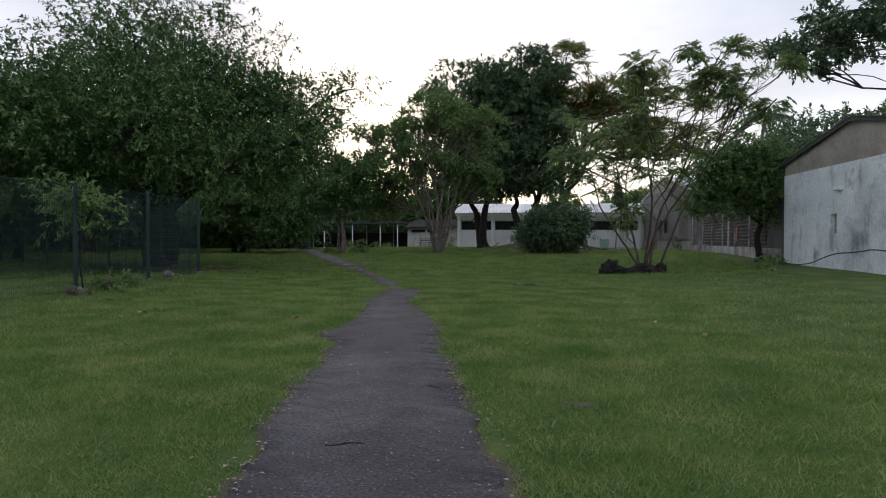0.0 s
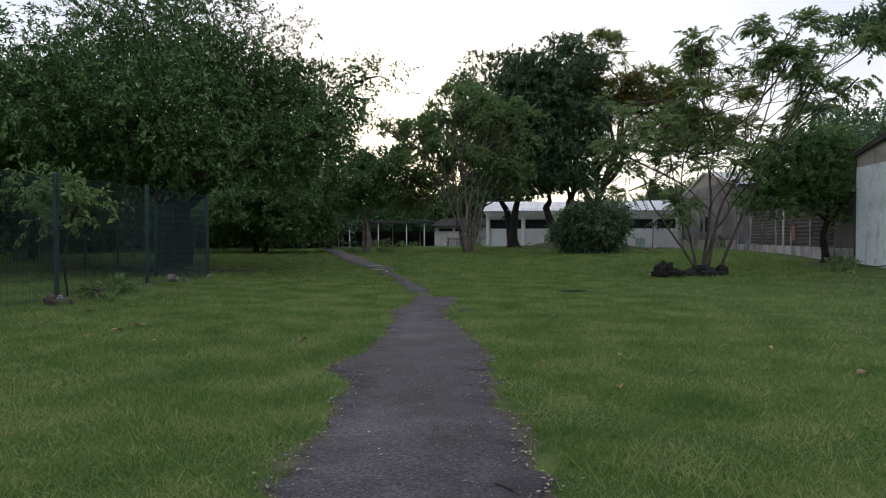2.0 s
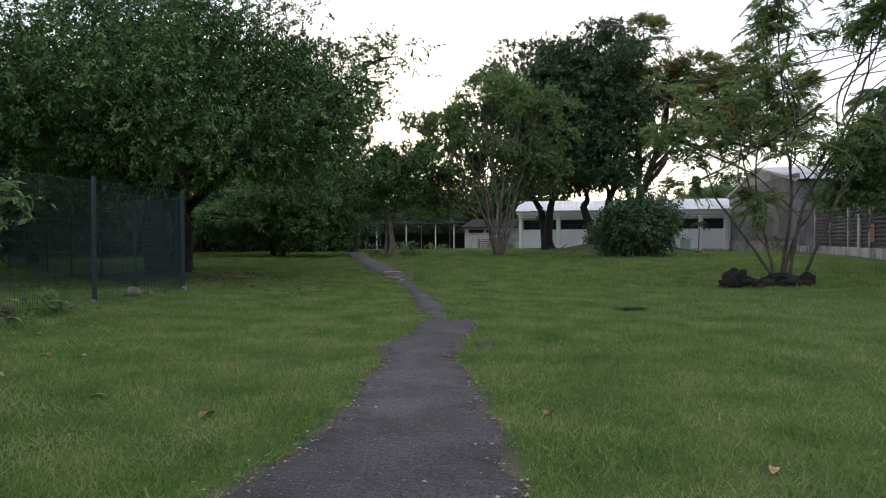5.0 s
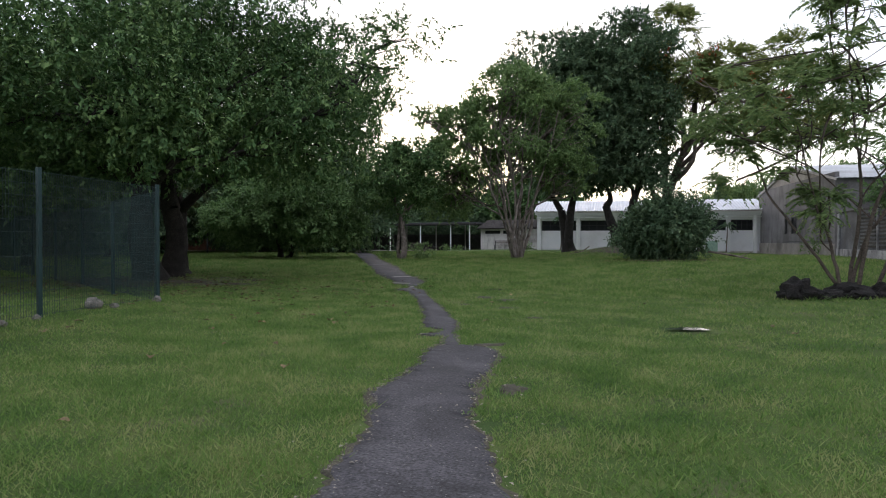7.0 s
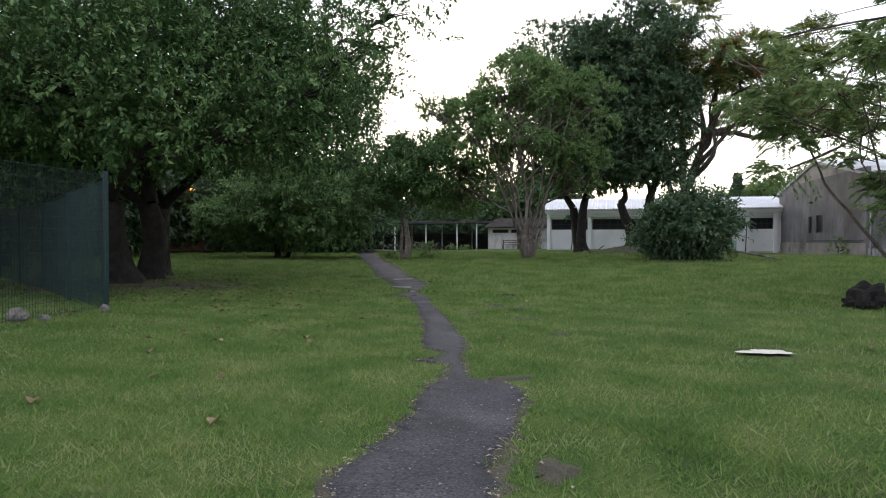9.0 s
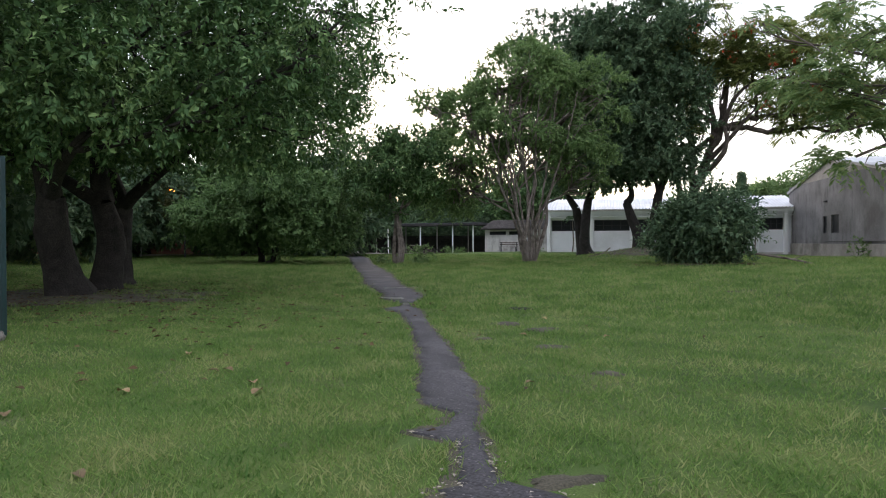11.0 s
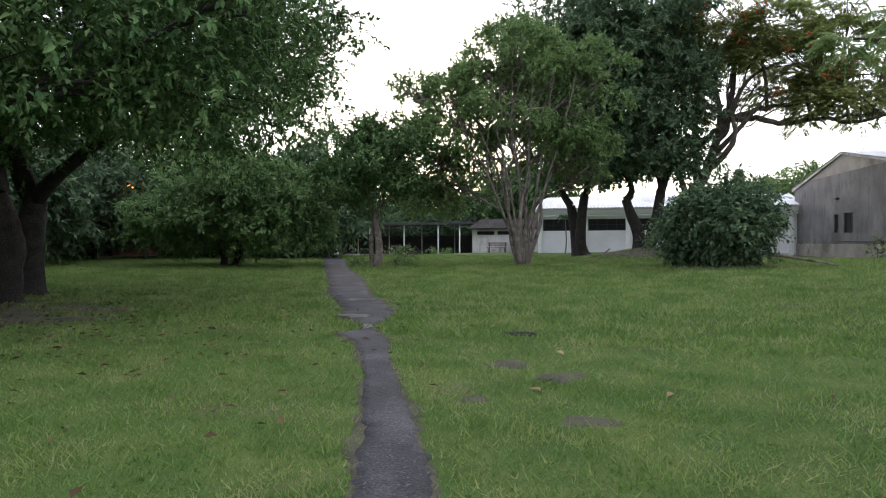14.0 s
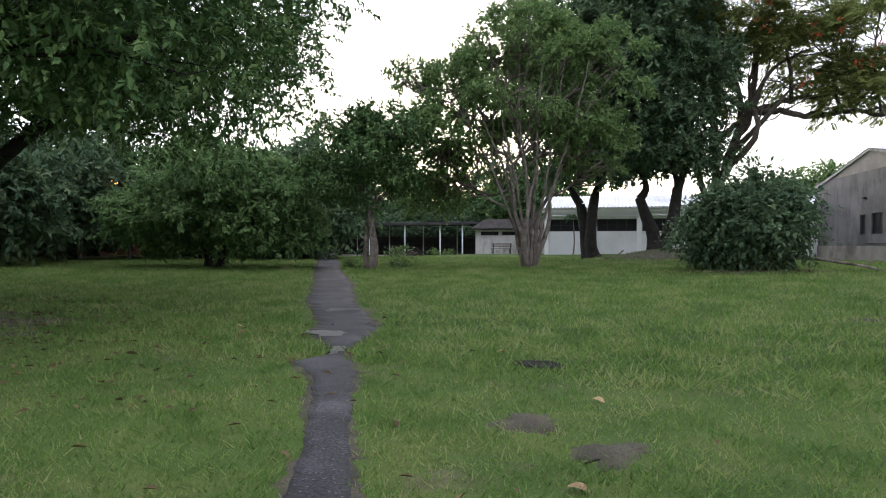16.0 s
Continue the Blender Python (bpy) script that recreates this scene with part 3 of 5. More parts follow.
# the worn path: distance along y, its ragged edges on either side
PATH_EDGES = [(-6, 0.85, 2.5), (2.8, -1.76, -0.2), (4.5, -2.38, -0.79), (7.6, -3.28, -2.0), (8.1, -3.8, -2.12), (8.7, -3.86, -2.28), (9.8, -3.93, -2.64), (11.6, -4.56, -3.48),
              (12.7, -4.86, -4.02), (13.3, -5.26, -4.2), (14.0, -5.24, -4.42), (15.2, -5.55, -4.6), (15.93, -5.58, -4.78), (16.05, -5.62, -5.36), (16.62, -5.85, -5.64), (16.76, -6.32, -5.7),
              (17.02, -6.08, -5.84), (17.4, -6.16, -5.96), (17.65, -6.6, -6.06), (18.5, -6.95, -6.35), (20.3, -7.78, -7.28), (22.2, -8.76, -8.38), (24.2, -9.92, -9.46), (24.88, -10.7, -9.82),
              (25.4, -10.5, -10.26), (25.8, -10.68, -10.46), (27.2, -11.85, -10.85), (28.2, -12.35, -11.2), (31.2, -14.5, -13.3), (36.8, -17.85, -16.5), (44, -22.4, -21.2), (51.7, -27.0, -25.6), (72.5, -41.1, -39.8)]


def path_samples(step=0.06):
    """Points along the path with the way it is measured across, and the reach to both edges."""
    p = np.array(PATH_EDGES)
    y = np.arange(p[0, 0], p[-1, 0], step)
    xl, xr = np.interp(y, p[:, 0], p[:, 1]), np.interp(y, p[:, 0], p[:, 2])

    def rag(seed):
        r = np.random.default_rng(seed)
        a = np.zeros(len(y))
        for f, amp in ((2.3, 0.3), (5.1, 0.35), (11.0, 0.3), (23.0, 0.22)):
            a += amp * np.sin(y * f * r.uniform(0.8, 1.2) + r.uniform(0, 6.28))
        return a + 0.35 * r.standard_normal(len(y))
    amp = 0.07 * np.clip((xr - xl) / 0.9, 0.3, 1.0)
    xl, xr = xl + amp * rag(1), xr + amp * rag(2)
    half = np.maximum((xr - xl) / 2, 0.05)
    return (xl + xr) / 2, y, np.tile([0.0, 1.0], (len(y), 1)), half, half


PX, PY, PD, PL, PR = path_samples()


def build_path():
    n = len(PX)
    nx, ny = -PD[:, 1], PD[:, 0]
    cols = [1.0, 0.97, 0.5, 0.0, -0.5, -0.97, -1.0]
    v = np.zeros((n, len(cols), 3))
    for k, c in enumerate(cols):
        off = np.where(c >= 0, c * PL, c * PR)
        v[:, k, 0], v[:, k, 1] = PX + nx * off, PY + ny * off
        v[:, k, 2] = gz(v[:, k, 0], v[:, k, 1]) + (0.014 if abs(c) < 0.99 else -0.02) + 0.006 * (1 - abs(c))
    w = len(cols)
    i, j = np.meshgrid(np.arange(n - 1), np.arange(w - 1), indexing="ij")
    a = (i * w + j).ravel()
    me = fast(v.reshape(-1, 3), np.stack([a + 1, a, a + w, a + w + 1], -1), M_ASPHALT, "path")
    me.polygons.foreach_set("use_smooth", [True] * len(me.polygons))
    tagged(new("path", me), "narrow worn dark asphalt footpath with broken overgrown edges", "path", kind="structure")


build_path()


def build_verge():
    """Bare soil and grit showing along both edges of the path."""
    rng = np.random.default_rng(8)
    n = len(PX)
    q = np.arange(n) * 0.06
    nx, ny = -PD[:, 1], PD[:, 0]
    v, f = [], []
    for side, edge in ((1, PL), (-1, PR)):
        wob = 0.07 + 0.05 * np.sin(q * 1.7 + side) + 0.045 * np.sin(q * 4.3 + 2 * side) + 0.03 * rng.standard_normal(n)
        wob = np.clip(wob, 0.0, 0.24)
        base = len(v)
        for inner, lift in ((-0.06, 0.006), (0.5, 0.011), (1.0, -0.006)):
            off = side * (edge + (wob * inner if inner > 0 else inner))
            x, y = PX + nx * off, PY + ny * off
            v += list(zip(x, y, gz(x, y) + lift))
        for k in range(2):
            for i in range(n - 1):
                a, b = base + k * n + i, base + (k + 1) * n + i
                f.append((a, a + 1, b + 1, b) if side < 0 else (a, b, b + 1, a + 1))
    tagged(new("path_verge", fast(v, f, M_SOIL, "path_verge")), "bare soil and grit along the path's broken edges", "verge", kind="structure")


build_verge()


def path_distance(x, y):
    """Signed distance to the path's edge: below zero on it."""
    out = np.full(len(x), 9.0)
    sx, sy = PX[::4], PY[::4]
    nx, ny = -PD[::4, 1], PD[::4, 0]
    sl, sr = PL[::4], PR[::4]
    for lo in range(0, len(x), 20000):
        a, b = x[lo:lo + 20000], y[lo:lo + 20000]
        d = (a[:, None] - sx) ** 2 + (b[:, None] - sy) ** 2
        k = d.argmin(1)
        side = (a - sx[k]) * nx[k] + (b - sy[k]) * ny[k]
        out[lo:lo + 20000] = np.where(side > 0, side - sl[k], -side - sr[k])
    return out


# ---- buildings ----
def corrugated(u0, u1, v0, z0, v1, z1, pitch, depth, thick=0.02):
    """A corrugated sheet roof: ridges run from (v0, z0) to (v1, z1); u along x."""
    n = int((u1 - u0) / pitch * 6)
    us = np.linspace(u0, u1, n)
    w = depth * np.cos((us - u0) / pitch * 2 * math.pi)
    verts, faces = [], []
    for k, off in ((0, 0.0), (1, -thick)):
        for v, z in ((v0, z0), (v1, z1)):
            verts += [(u, v, z + h + off) for u, h in zip(us, w)]
    for i in range(n - 1):
        faces.append((i, i + 1, n + i + 1, n + i))
        faces.append((2 * n + i + 1, 2 * n + i, 3 * n + i, 3 * n + i + 1))
        faces.append((i + 1, i, 2 * n + i, 2 * n + i + 1))
        faces.append((n + i, n + i + 1, 3 * n + i + 1, 3 * n + i))
    return verts, faces


def window(parent, x0, x1, z0, z1, y, frame_mat, bars=2, rails=0, label=""):
    """A dark glazed window set into an opening: frame, panes and bars."""
    t = 0.05
    me = wall_with_holes(x0, x1, z0, z1, y - 0.03, y + 0.03, [(x0 + t, x1 - t, z0 + t, z1 - t)])
    win = part("window", raw(*me, frame_mat, name="window"), frame_mat, parent, label)
    w = (x1 - x0 - 2 * t) / bars
    for i in range(bars):
        a = x0 + t + i * w
        part("pane", box(a + 0.012, a + w - 0.012, y - 0.006, y + 0.006, z0 + t, z1 - t), M_GLASS, win)
        if i:
            part("bar", box(a - 0.02, a + 0.02, y - 0.02, y + 0.02, z0 + t, z1 - t), frame_mat, win)
    for i in range(rails):
        z = z0 + (z1 - z0) * (i + 1) / (rails + 1)
        part("rail", box(x0 + t, x1 - t, y - 0.016, y + 0.016, z - 0.015, z + 0.015), frame_mat, win)
    return win


def white_building():
    """Long low white building: columns, window band under a beam, corrugated roof."""
    ang = math.degrees(math.atan2(2.9, 20.6))
    root = empty("white_building", pose(-17.6, 71.15, 0.35, 0, 0, ang), "long low white building with columns, dark window band and metal roof", "building")
    cols = [0.1, 3.9, 7.4, 10.9, 14.4, 17.6, 19.9]
    holes = [(a + 0.25, b - 0.12, 2.08, 3.08) for a, b in zip(cols[:-1], cols[1:])]
    part("wall", raw(*wall_with_holes(0, 20.4, 0, 4.0, 0.35, 0.55, holes), M_WHITE, name="wall"), M_WHITE, root)
    part("wall", box(0, 0.2, 0.56, 9.0, 0, 4.0), M_WHITE, root)
    part("wall", box(0, 20.4, 9.0, 9.2, 0, 4.0), M_WHITE, root)
    for c in cols:
        part("column", box(c - 0.16, c + 0.16, 0.02, 0.346, -0.1, 3.45, 0.012), M_WHITE_TRIM, root)
    part("beam", box(-0.1, 20.4, 0.05, 0.345, 3.455, 3.78, 0.01), M_WHITE_TRIM, root)
    part("ledge", box(-0.12, 20.4, -0.12, 0.345, 3.3, 3.38, 0.008), M_WHITE_TRIM, root, "thin white sunshade ledge")
    part("gutter", box(-0.3, 20.5, -0.32, -0.2, 3.84, 3.96, 0.01), M_OFFWHITE, root)
    part("fascia", box(-0.25, 20.45, -0.18, -0.1, 3.62, 3.84), M_WHITE_TRIM, root)
    part("plinth", box(-0.05, 20.4, 0.2, 0.344, -0.2, 0.16, 0.01), M_OFFWHITE, root)
    for a, b, c, d in holes:
        window(root, a + 0.005, b - 0.005, c + 0.005, d - 0.005, 0.46, M_DARK, 4, 1, "dark glazed band window")
    part("roof", raw(*corrugated(-0.35, 20.9, -0.35, 4.0, 4.7, 5.25, 0.28, 0.03), M_ROOF, name="roof"), M_ROOF, root)
    part("roof", raw(*corrugated(-0.35, 20.9, 4.72, 5.25, 9.6, 4.0, 0.28, 0.03), M_ROOF, name="roof"), M_ROOF, root)
    part("gable", prism([(0.55, 4.0), (8.9, 4.0), (4.7, 5.18)], 0, 0.2), M_WHITE, root).matrix_local = pose(0.22, 0, 0, 0, 0, 90)
    return root


white_building()


def gable_house(name, at, deg, length, depth, z_eave, z_top, base, material, upper, label, holes=(), step=None, gable_from=None, deep=12.0, base_z=0.1, over=0.28, verge=None):
    """A house that shows its gable end: local x runs along the gable wall (southwards), y away from the lawn."""
    root = empty(name, pose(at[0], at[1], base_z, 0, 0, deg), label, "house")
    g = gable_from if gable_from else z_eave
    part("wall", raw(*wall_with_holes(0, length, -0.3, g, 0, 0.25, list(holes)), material, name="wall"), material, root)
    slope = (z_top - z_eave) / (length / 2)
    xa = max(0.0, (g - z_eave) / slope)
    out = [(0, g), (length, g), (length, z_eave), (length / 2, z_top), (0, z_eave)] if g < z_eave else [(xa, g), (length - xa, g), (length / 2, z_top)]
    part("gable", prism(out, 0.03, 0.22), upper, root, "bare grey upper gable")
    part("wall", box(0, 0.25, 0.252, deep, -0.3, z_eave - 0.05), material, root)
    part("wall", box(length - 0.25, length, 0.252, deep, -0.3, z_eave - 0.05), material, root)
    part("wall", box(0.252, length - 0.252, deep - 0.25, deep, -0.3, z_eave - 0.05), material, root)
    if step:
        part("plinth", box(-0.02, length + 0.02, -0.07, -0.002, -0.3, step, 0.012), M_CONCRETE, root, "protruding stained plinth")
    dz = slope * over
    for sgn in (0, 1):
        sheet = corrugated(-0.12, deep, 0, 0, 1, 1, 0.3, 0.025)
        vs = []
        for u, v, z in sheet[0]:
            h = z - v  # wave and thickness
            xx = (-over if v == 0 else length / 2 - 0.01) if sgn == 0 else (length + over if v == 0 else length / 2 + 0.01)
            zz = (z_eave - dz if v == 0 else z_top) + 0.05 + h
            vs.append((xx, u, zz))
        part("roof", raw(vs, sheet[1], M_ROOF, name="roof"), M_ROOF, root)
    for sgn in (0, 1):
        x_out = -over if sgn == 0 else length + over
        a, b = (x_out, z_eave - dz + 0.03), (length / 2, z_top + 0.03)
        outline = [a, b, (b[0], b[1] - 0.14), (a[0], a[1] - 0.14)]
        part("verge", prism(outline, -0.10, -0.01), verge or M_OFFWHITE, root, "dark roof verge" if verge else "pale roof verge board")
    return root


HOUSE_DEG = math.degrees(math.atan2(56.9 - 74.95, 5.68 - 2.44))
house = gable_house("grey_house", (2.44, 74.95), HOUSE_DEG, 18.35, 9.0, 5.5, 7.25, 0.1, M_HOUSEGREY, M_CONCRETE, "weathered grey plastered house with gable end and metal roof",
                    holes=[(7.75, 8.55, 1.9, 3.15), (9.4, 10.85, 1.9, 3.2)], step=1.15, gable_from=5.9)
window(house, 7.755, 8.545, 1.905, 3.145, 0.12, M_DARK, 1, 1, "narrow dark window")
window(house, 9.405, 10.845, 1.905, 3.195, 0.12, M_DARK, 2, 1, "dark barred window")
part("pipe", box(8.6, 18.2, -0.14, -0.09, 1.3, 1.36, 0.01), M_DARK, house, "thin dark pipe along the plinth")
part("lamp_bracket", box(8.4, 8.7, -0.22, -0.002, 4.15, 4.27, 0.02), M_DARK, house)

near_house = gable_house("pale_blue_house", (7.2, 32.0), math.degrees(math.atan2(21.0 - 32.0, 9.18 - 7.2)), 11.18, 9.0, 4.5, 5.5, 0.3, M_BLUEWALL, M_CONCRETE,
                         "stained pale blue plastered house with bare concrete gable", holes=[(4.15, 4.6, 1.35, 2.1)], gable_from=3.95, base_z=0.25, over=0.08, verge=M_DARK)
part("niche_back", box(4.15, 4.6, 0.14, 0.249, 1.35, 2.1), M_CONCRETE, near_house, "rough grey recess")
part("spout", box(4.6, 5.05, -0.16, -0.002, 2.95, 3.08, 0.03), M_BLUEWALL, near_house, "short protruding plaster spout")


def yard_wall():
    """Sooty block wall with pilasters between the two houses."""
    a, b = Vector((5.75, 56.5)), Vector((7.2, 32.3))
    L = (b - a).length
    root = empty("yard_wall", pose(a.x, a.y, 0.1, 0, 0, math.degrees(math.atan2(b.y - a.y, b.x - a.x))), "sooty grey block wall with pale pilasters", "wall", kind="structure")
    part("wall", box(0, L, 0.02, 0.24, -0.3, 3.1), M_DARKWALL, root)
    part("coping", box(0, L, -0.03, 0.29, 3.1, 3.2, 0.015), M_STONEDARK, root)
    for x in (0.6, 13.6):
        part("pilaster", box(x - 0.18, x + 0.18, -0.08, 0.016, -0.3, 3.09, 0.012), M_SOOTY, root)
    part("patch", box(15.3, 15.9, -0.05, -0.004, 1.15, 2.0), M_RED, root, "faded red painted patch")
    part("foot", box(0, L, -0.05, 0.014, -0.3, 0.85, 0.015), M_SOOTY, root, "pale stained wall foot")
    for k in range(5):
        a = 5.0 + k * 3.4
        part("post", box(a - 0.09, a + 0.09, -0.07, 0.012, 0.86, 3.09, 0.01), M_SOOTY, root, "thin pale upright between grilles")
        for i in range(10):
            part("slat", box(a + 0.3, a + 3.1, -0.045, 0.012, 1.0 + i * 0.2, 1.1 + i * 0.2, 0.008), M_STONEDARK, root)


yard_wall()


def tiled_shed():
    """Low off-white outbuilding with a dark tiled lean-to roof."""
    root = empty("tiled_shed", pose(-26.2, 79.0, 0.28), "low dirty-white outbuilding with dark tiled roof", "shed")
    holes = [(0.5, 2.35, 1.95, 2.32), (2.65, 4.5, 1.95, 2.32)]
    part("wall", raw(*wall_with_holes(0, 8.0, -0.2, 2.6, 0, 0.2, holes), M_OFFWHITE, name="wall"), M_OFFWHITE, root)
    for x in (0.0, 7.8):
        part("wall", box(x, x + 0.2, 0.202, 4.0, -0.2, 2.6), M_OFFWHITE, root)
    part("wall", box(0.202, 7.798, 3.8, 4.0, -0.2, 3.2), M_OFFWHITE, root)
    for h in holes:
        window(root, h[0] + 0.004, h[1] - 0.004, h[2] + 0.004, h[3] - 0.004, 0.1, M_DARK, 3, 0, "dark slot window")
    part("roof", box(-0.3, 8.2, -0.55, 4.3, 0, 0.06), M_TILE, root).matrix_local = pose(0, 0, 2.62, 13, 0, 0)
    tile = raw(*tube([(0, 0, 0), (0, 0.55, 0)], [0.105, 0.09], 6), M_TILE, name="tile")
    for i in range(34):
        for j in range(8):
            t = new("tile", tile)
            t.parent = root
            t.matrix_local = pose(0, 0, 2.66, 13, 0, 0) @ pose(-0.2 + i * 0.25, -0.62 + j * 0.58, 0.03 + 0.008 * ((i * 7 + j * 3) % 4))
    part("post", box(4.7, 4.82, -0.5, -0.38, -0.2, 2.5, 0.01), M_WHITE_TRIM, root, "white timber roof post")
    part("slab", box(-0.2, 8.0, -0.9, -0.004, -0.2, 0.04, 0.01), M_OFFWHITE, root)
    return root


tiled_shed()


def bench(at, turn):
    root = empty("bench", pose(at[0], at[1], float(gz(*at)) + 0.0, 0, 0, turn), "pale slatted wooden bench against the shed wall", "bench")
    for i in range(3):
        part("slat", box(-1.0, 1.0, -0.25 + i * 0.17, -0.11 + i * 0.17, 0.48, 0.52, 0.006), M_BARK_PALE, root)
    for i in range(2):
        part("back_slat", box(-1.0, 1.0, 0.26, 0.29, 0.68 + i * 0.2, 0.8 + i * 0.2, 0.006), M_BARK_PALE, root)
    for x in (-0.85, 0.85):
        part("leg", box(x - 0.04, x + 0.04, -0.24, -0.16, -0.05, 0.478, 0.006), M_DARK, root)
        part("leg", box(x - 0.04, x + 0.04, 0.18, 0.255, -0.05, 1.0, 0.006), M_DARK, root)


bench((-23.3, 78.0), 0)


def pavilion():
    """Open roofed walkway: flat dark roof on thin white posts before a dark stone wall."""
    root = empty("covered_walkway", pose(-46.5, 79.0, 0.12), "open covered walkway with dark flat roof on thin white posts", "pavilion")
    part("roof", box(-0.4, 20.0, -0.8, 4.6, 3.22, 3.46, 0.02), M_DARK, root, "dark flat roof slab")
    part("gutter", box(-0.4, 20.0, -0.92, -0.806, 3.16, 3.34, 0.01), M_STONEDARK, root)
    part("floor", box(-0.5, 20.2, -1.0, 5.0, -0.3, 0.1, 0.012), M_CONCRETE, root, "concrete floor slab with pale edge")
    for x in (4.95, 8.9, 12.9, 16.75, 19.1):
        part("post", box(x - 0.06, x + 0.06, -0.5, -0.38, 0.1, 3.22, 0.006), M_WHITE_TRIM, root)
        part("post", box(x + 0.35, x + 0.45, 3.4, 3.5, 0.1, 3.22, 0.006), M_OFFWHITE, root)
    part("partition", box(1.6, 3.4, 2.5, 2.7, 0.1, 3.1), M_OFFWHITE, root, "pale end wall panel")
    rng = np.random.default_rng(12)
    stone = raw(*[list(q) for q in (lambda bm: ([v.co[:] for v in bm.verts], [[v.index for v in f.verts] for f in bm.faces]))(box(-0.24, 0.24, -0.06, 0.06, -0.12, 0.12, 0.03))], M_STONEDARK, name="stone")
    wall = part("back_wall", box(-0.4, 20.0, 5.06, 5.3, -0.3, 2.1), M_STONEDARK, root, "dark rough stone back wall")
    for j in range(7):
        for i in range(40):
            s = new("stone", stone)
            s.parent = wall
            s.matrix_local = pose(-0.1 + i * 0.5 + (j % 2) * 0.25 + rng.uniform(-0.03, 0.03), 5.03 + rng.uniform(-0.02, 0.03), 0.25 + j * 0.27, 0, rng.uniform(-4, 4), 0)
    return root


pavilion()


# ---- fence ----
def fence():
    posts = [(-13.2, 18.4), (-12.5, 15.2), (-11.8, 12.0), (-11.1, 8.8), (-10.4, 5.6), (-9.7, 2.4)]
    back = [(-13.2, 18.4), (-17.0, 20.6), (-20.6, 22.6), (-23.9, 24.2), (-27.0, 25.6), (-30.1, 27.0), (-33.2, 28.4)]
    root = empty("mesh_fence", Matrix.Identity(4), "dark green welded wire mesh fence on steel posts", "fence")
    done = set()
    for line in (posts, back):
        for k, (x, y) in enumerate(line):
            if (x, y) not in done:
                z = float(gz(x, y))
                part("post", box(x - 0.035, x + 0.035, y - 0.035, y + 0.035, z - 0.1, z + 2.5, 0.006), M_FENCE, root)
                done.add((x, y))
            if k + 1 == len(line):
                continue
            x2, y2 = line[k + 1]
            a, b = np.array([x, y]), np.array([x2, y2])
            L = np.linalg.norm(b - a)
            d = (b - a) / L
            pile = Pile()
            zz = float(gz(*((a + b) / 2)))
            n = int(L / 0.055)
            for i in range(1, n):
                q = a + d * (i * L / n)
                pile.add(tube([(q[0], q[1], zz + 0.04), (q[0], q[1], zz + 2.44)], [0.004, 0.004], 3))
            for i in range(13):
                z = zz + 0.06 + i * 0.197
                pile.add(tube([(*(a + d * 0.05), z), (*(b - d * 0.05), z)], [0.0045, 0.0045], 3))
            part("mesh_panel", pile.mesh(M_FENCE, "mesh_panel"), M_FENCE, root)


fence()


# ---- trees ----
tree("spreading_tree", (-21.6, 27.2), "large spreading broad-leaved tree with low dark crown", "tree",
     [(0, 0, 7.4, 6.4, 6.4, 3.4, 1.2), (0, 0, 10.6, 5.4, 5.4, 2.4, 0.45), (4.6, -2.2, 6.4, 4.2, 4.6, 2.8), (5.2, 1.8, 7.0, 2.8, 3.4, 2.5), (3.2, -6.0, 5.6, 3.6, 3.6, 2.1), (-1, -6.2, 5.4, 4.4, 3.8, 2.6), (-6, -2, 6.0, 4.8, 5, 3.2),
      (1.5, 5.5, 6.7, 5, 4, 3.1), (7.0, -0.6, 4.9, 2.0, 2.6, 1.3, 1.2), (2.0, -3.6, 9.4, 3.8, 3.8, 2.2, 0.6), (-3.4, 3, 10.2, 4, 4, 2.4, 0.4), (-6.5, -7, 4.6, 4, 3.5, 2.4), (8.3, 0, 6.9, 1.2, 1.6, 0.8, 0.35), (5.4, -4.4, 4.7, 2.0, 2.2, 1.1), (-1.5, -2.5, 4.2, 5.0, 4.0, 0.9), (-4, -10, 6.0, 4.5, 4, 3.0), (1.5, -9.2, 6.0, 2.8, 2.4, 2.0), (9.7, 0, 8.1, 0.8, 0.7, 0.3, 1.6), (9.2, -1.6, 6.6, 0.7, 0.7, 0.35, 1.6), (9.0, 0.4, 7.4, 0.9, 0.8, 0.3, 1.4), (9.0, -2.4, 5.6, 0.6, 0.7, 0.3, 1.4)],
     M_LEAF_BIG, M_BARK, [(0.55, -0.5), (-0.9, 1.3), (1.5, -2.3)], 0.48, 3.0, 11, sprays=19500, per=13, leaf=0.165, fill=0.34, spray=0.55, gap=-0.38, freq=1.0, shell=0.5, twigs=9, tuft=0.75, spread=1.5)
tree("round_tree", (-20.05, 44.9), "small round-crowned tree with pale ribbed trunk", "tree",
     [(0, 0, 5.4, 2.0, 2.2, 1.7), (-1.6, 0, 4.2, 1.5, 1.7, 1.0), (1.2, 0, 6.3, 1.5, 1.5, 1.1), (-1.2, 0.2, 6.7, 1.5, 1.4, 0.8), (0.2, 0, 3.2, 0.8, 0.8, 1.1), (1.5, 0, 4.6, 1.0, 1.2, 0.7)],
     M_LEAF_BIG, M_BARK_PALE, [(0.14, 0.0), (-0.13, 0.08), (0.02, -0.15), (0.06, 0.14)], 0.13, 2.4, 12, sprays=2400, per=11, leaf=0.2, spray=0.45, gap=-0.15, freq=1.7, twigs=7, spread=0.9, tuft=0.5)
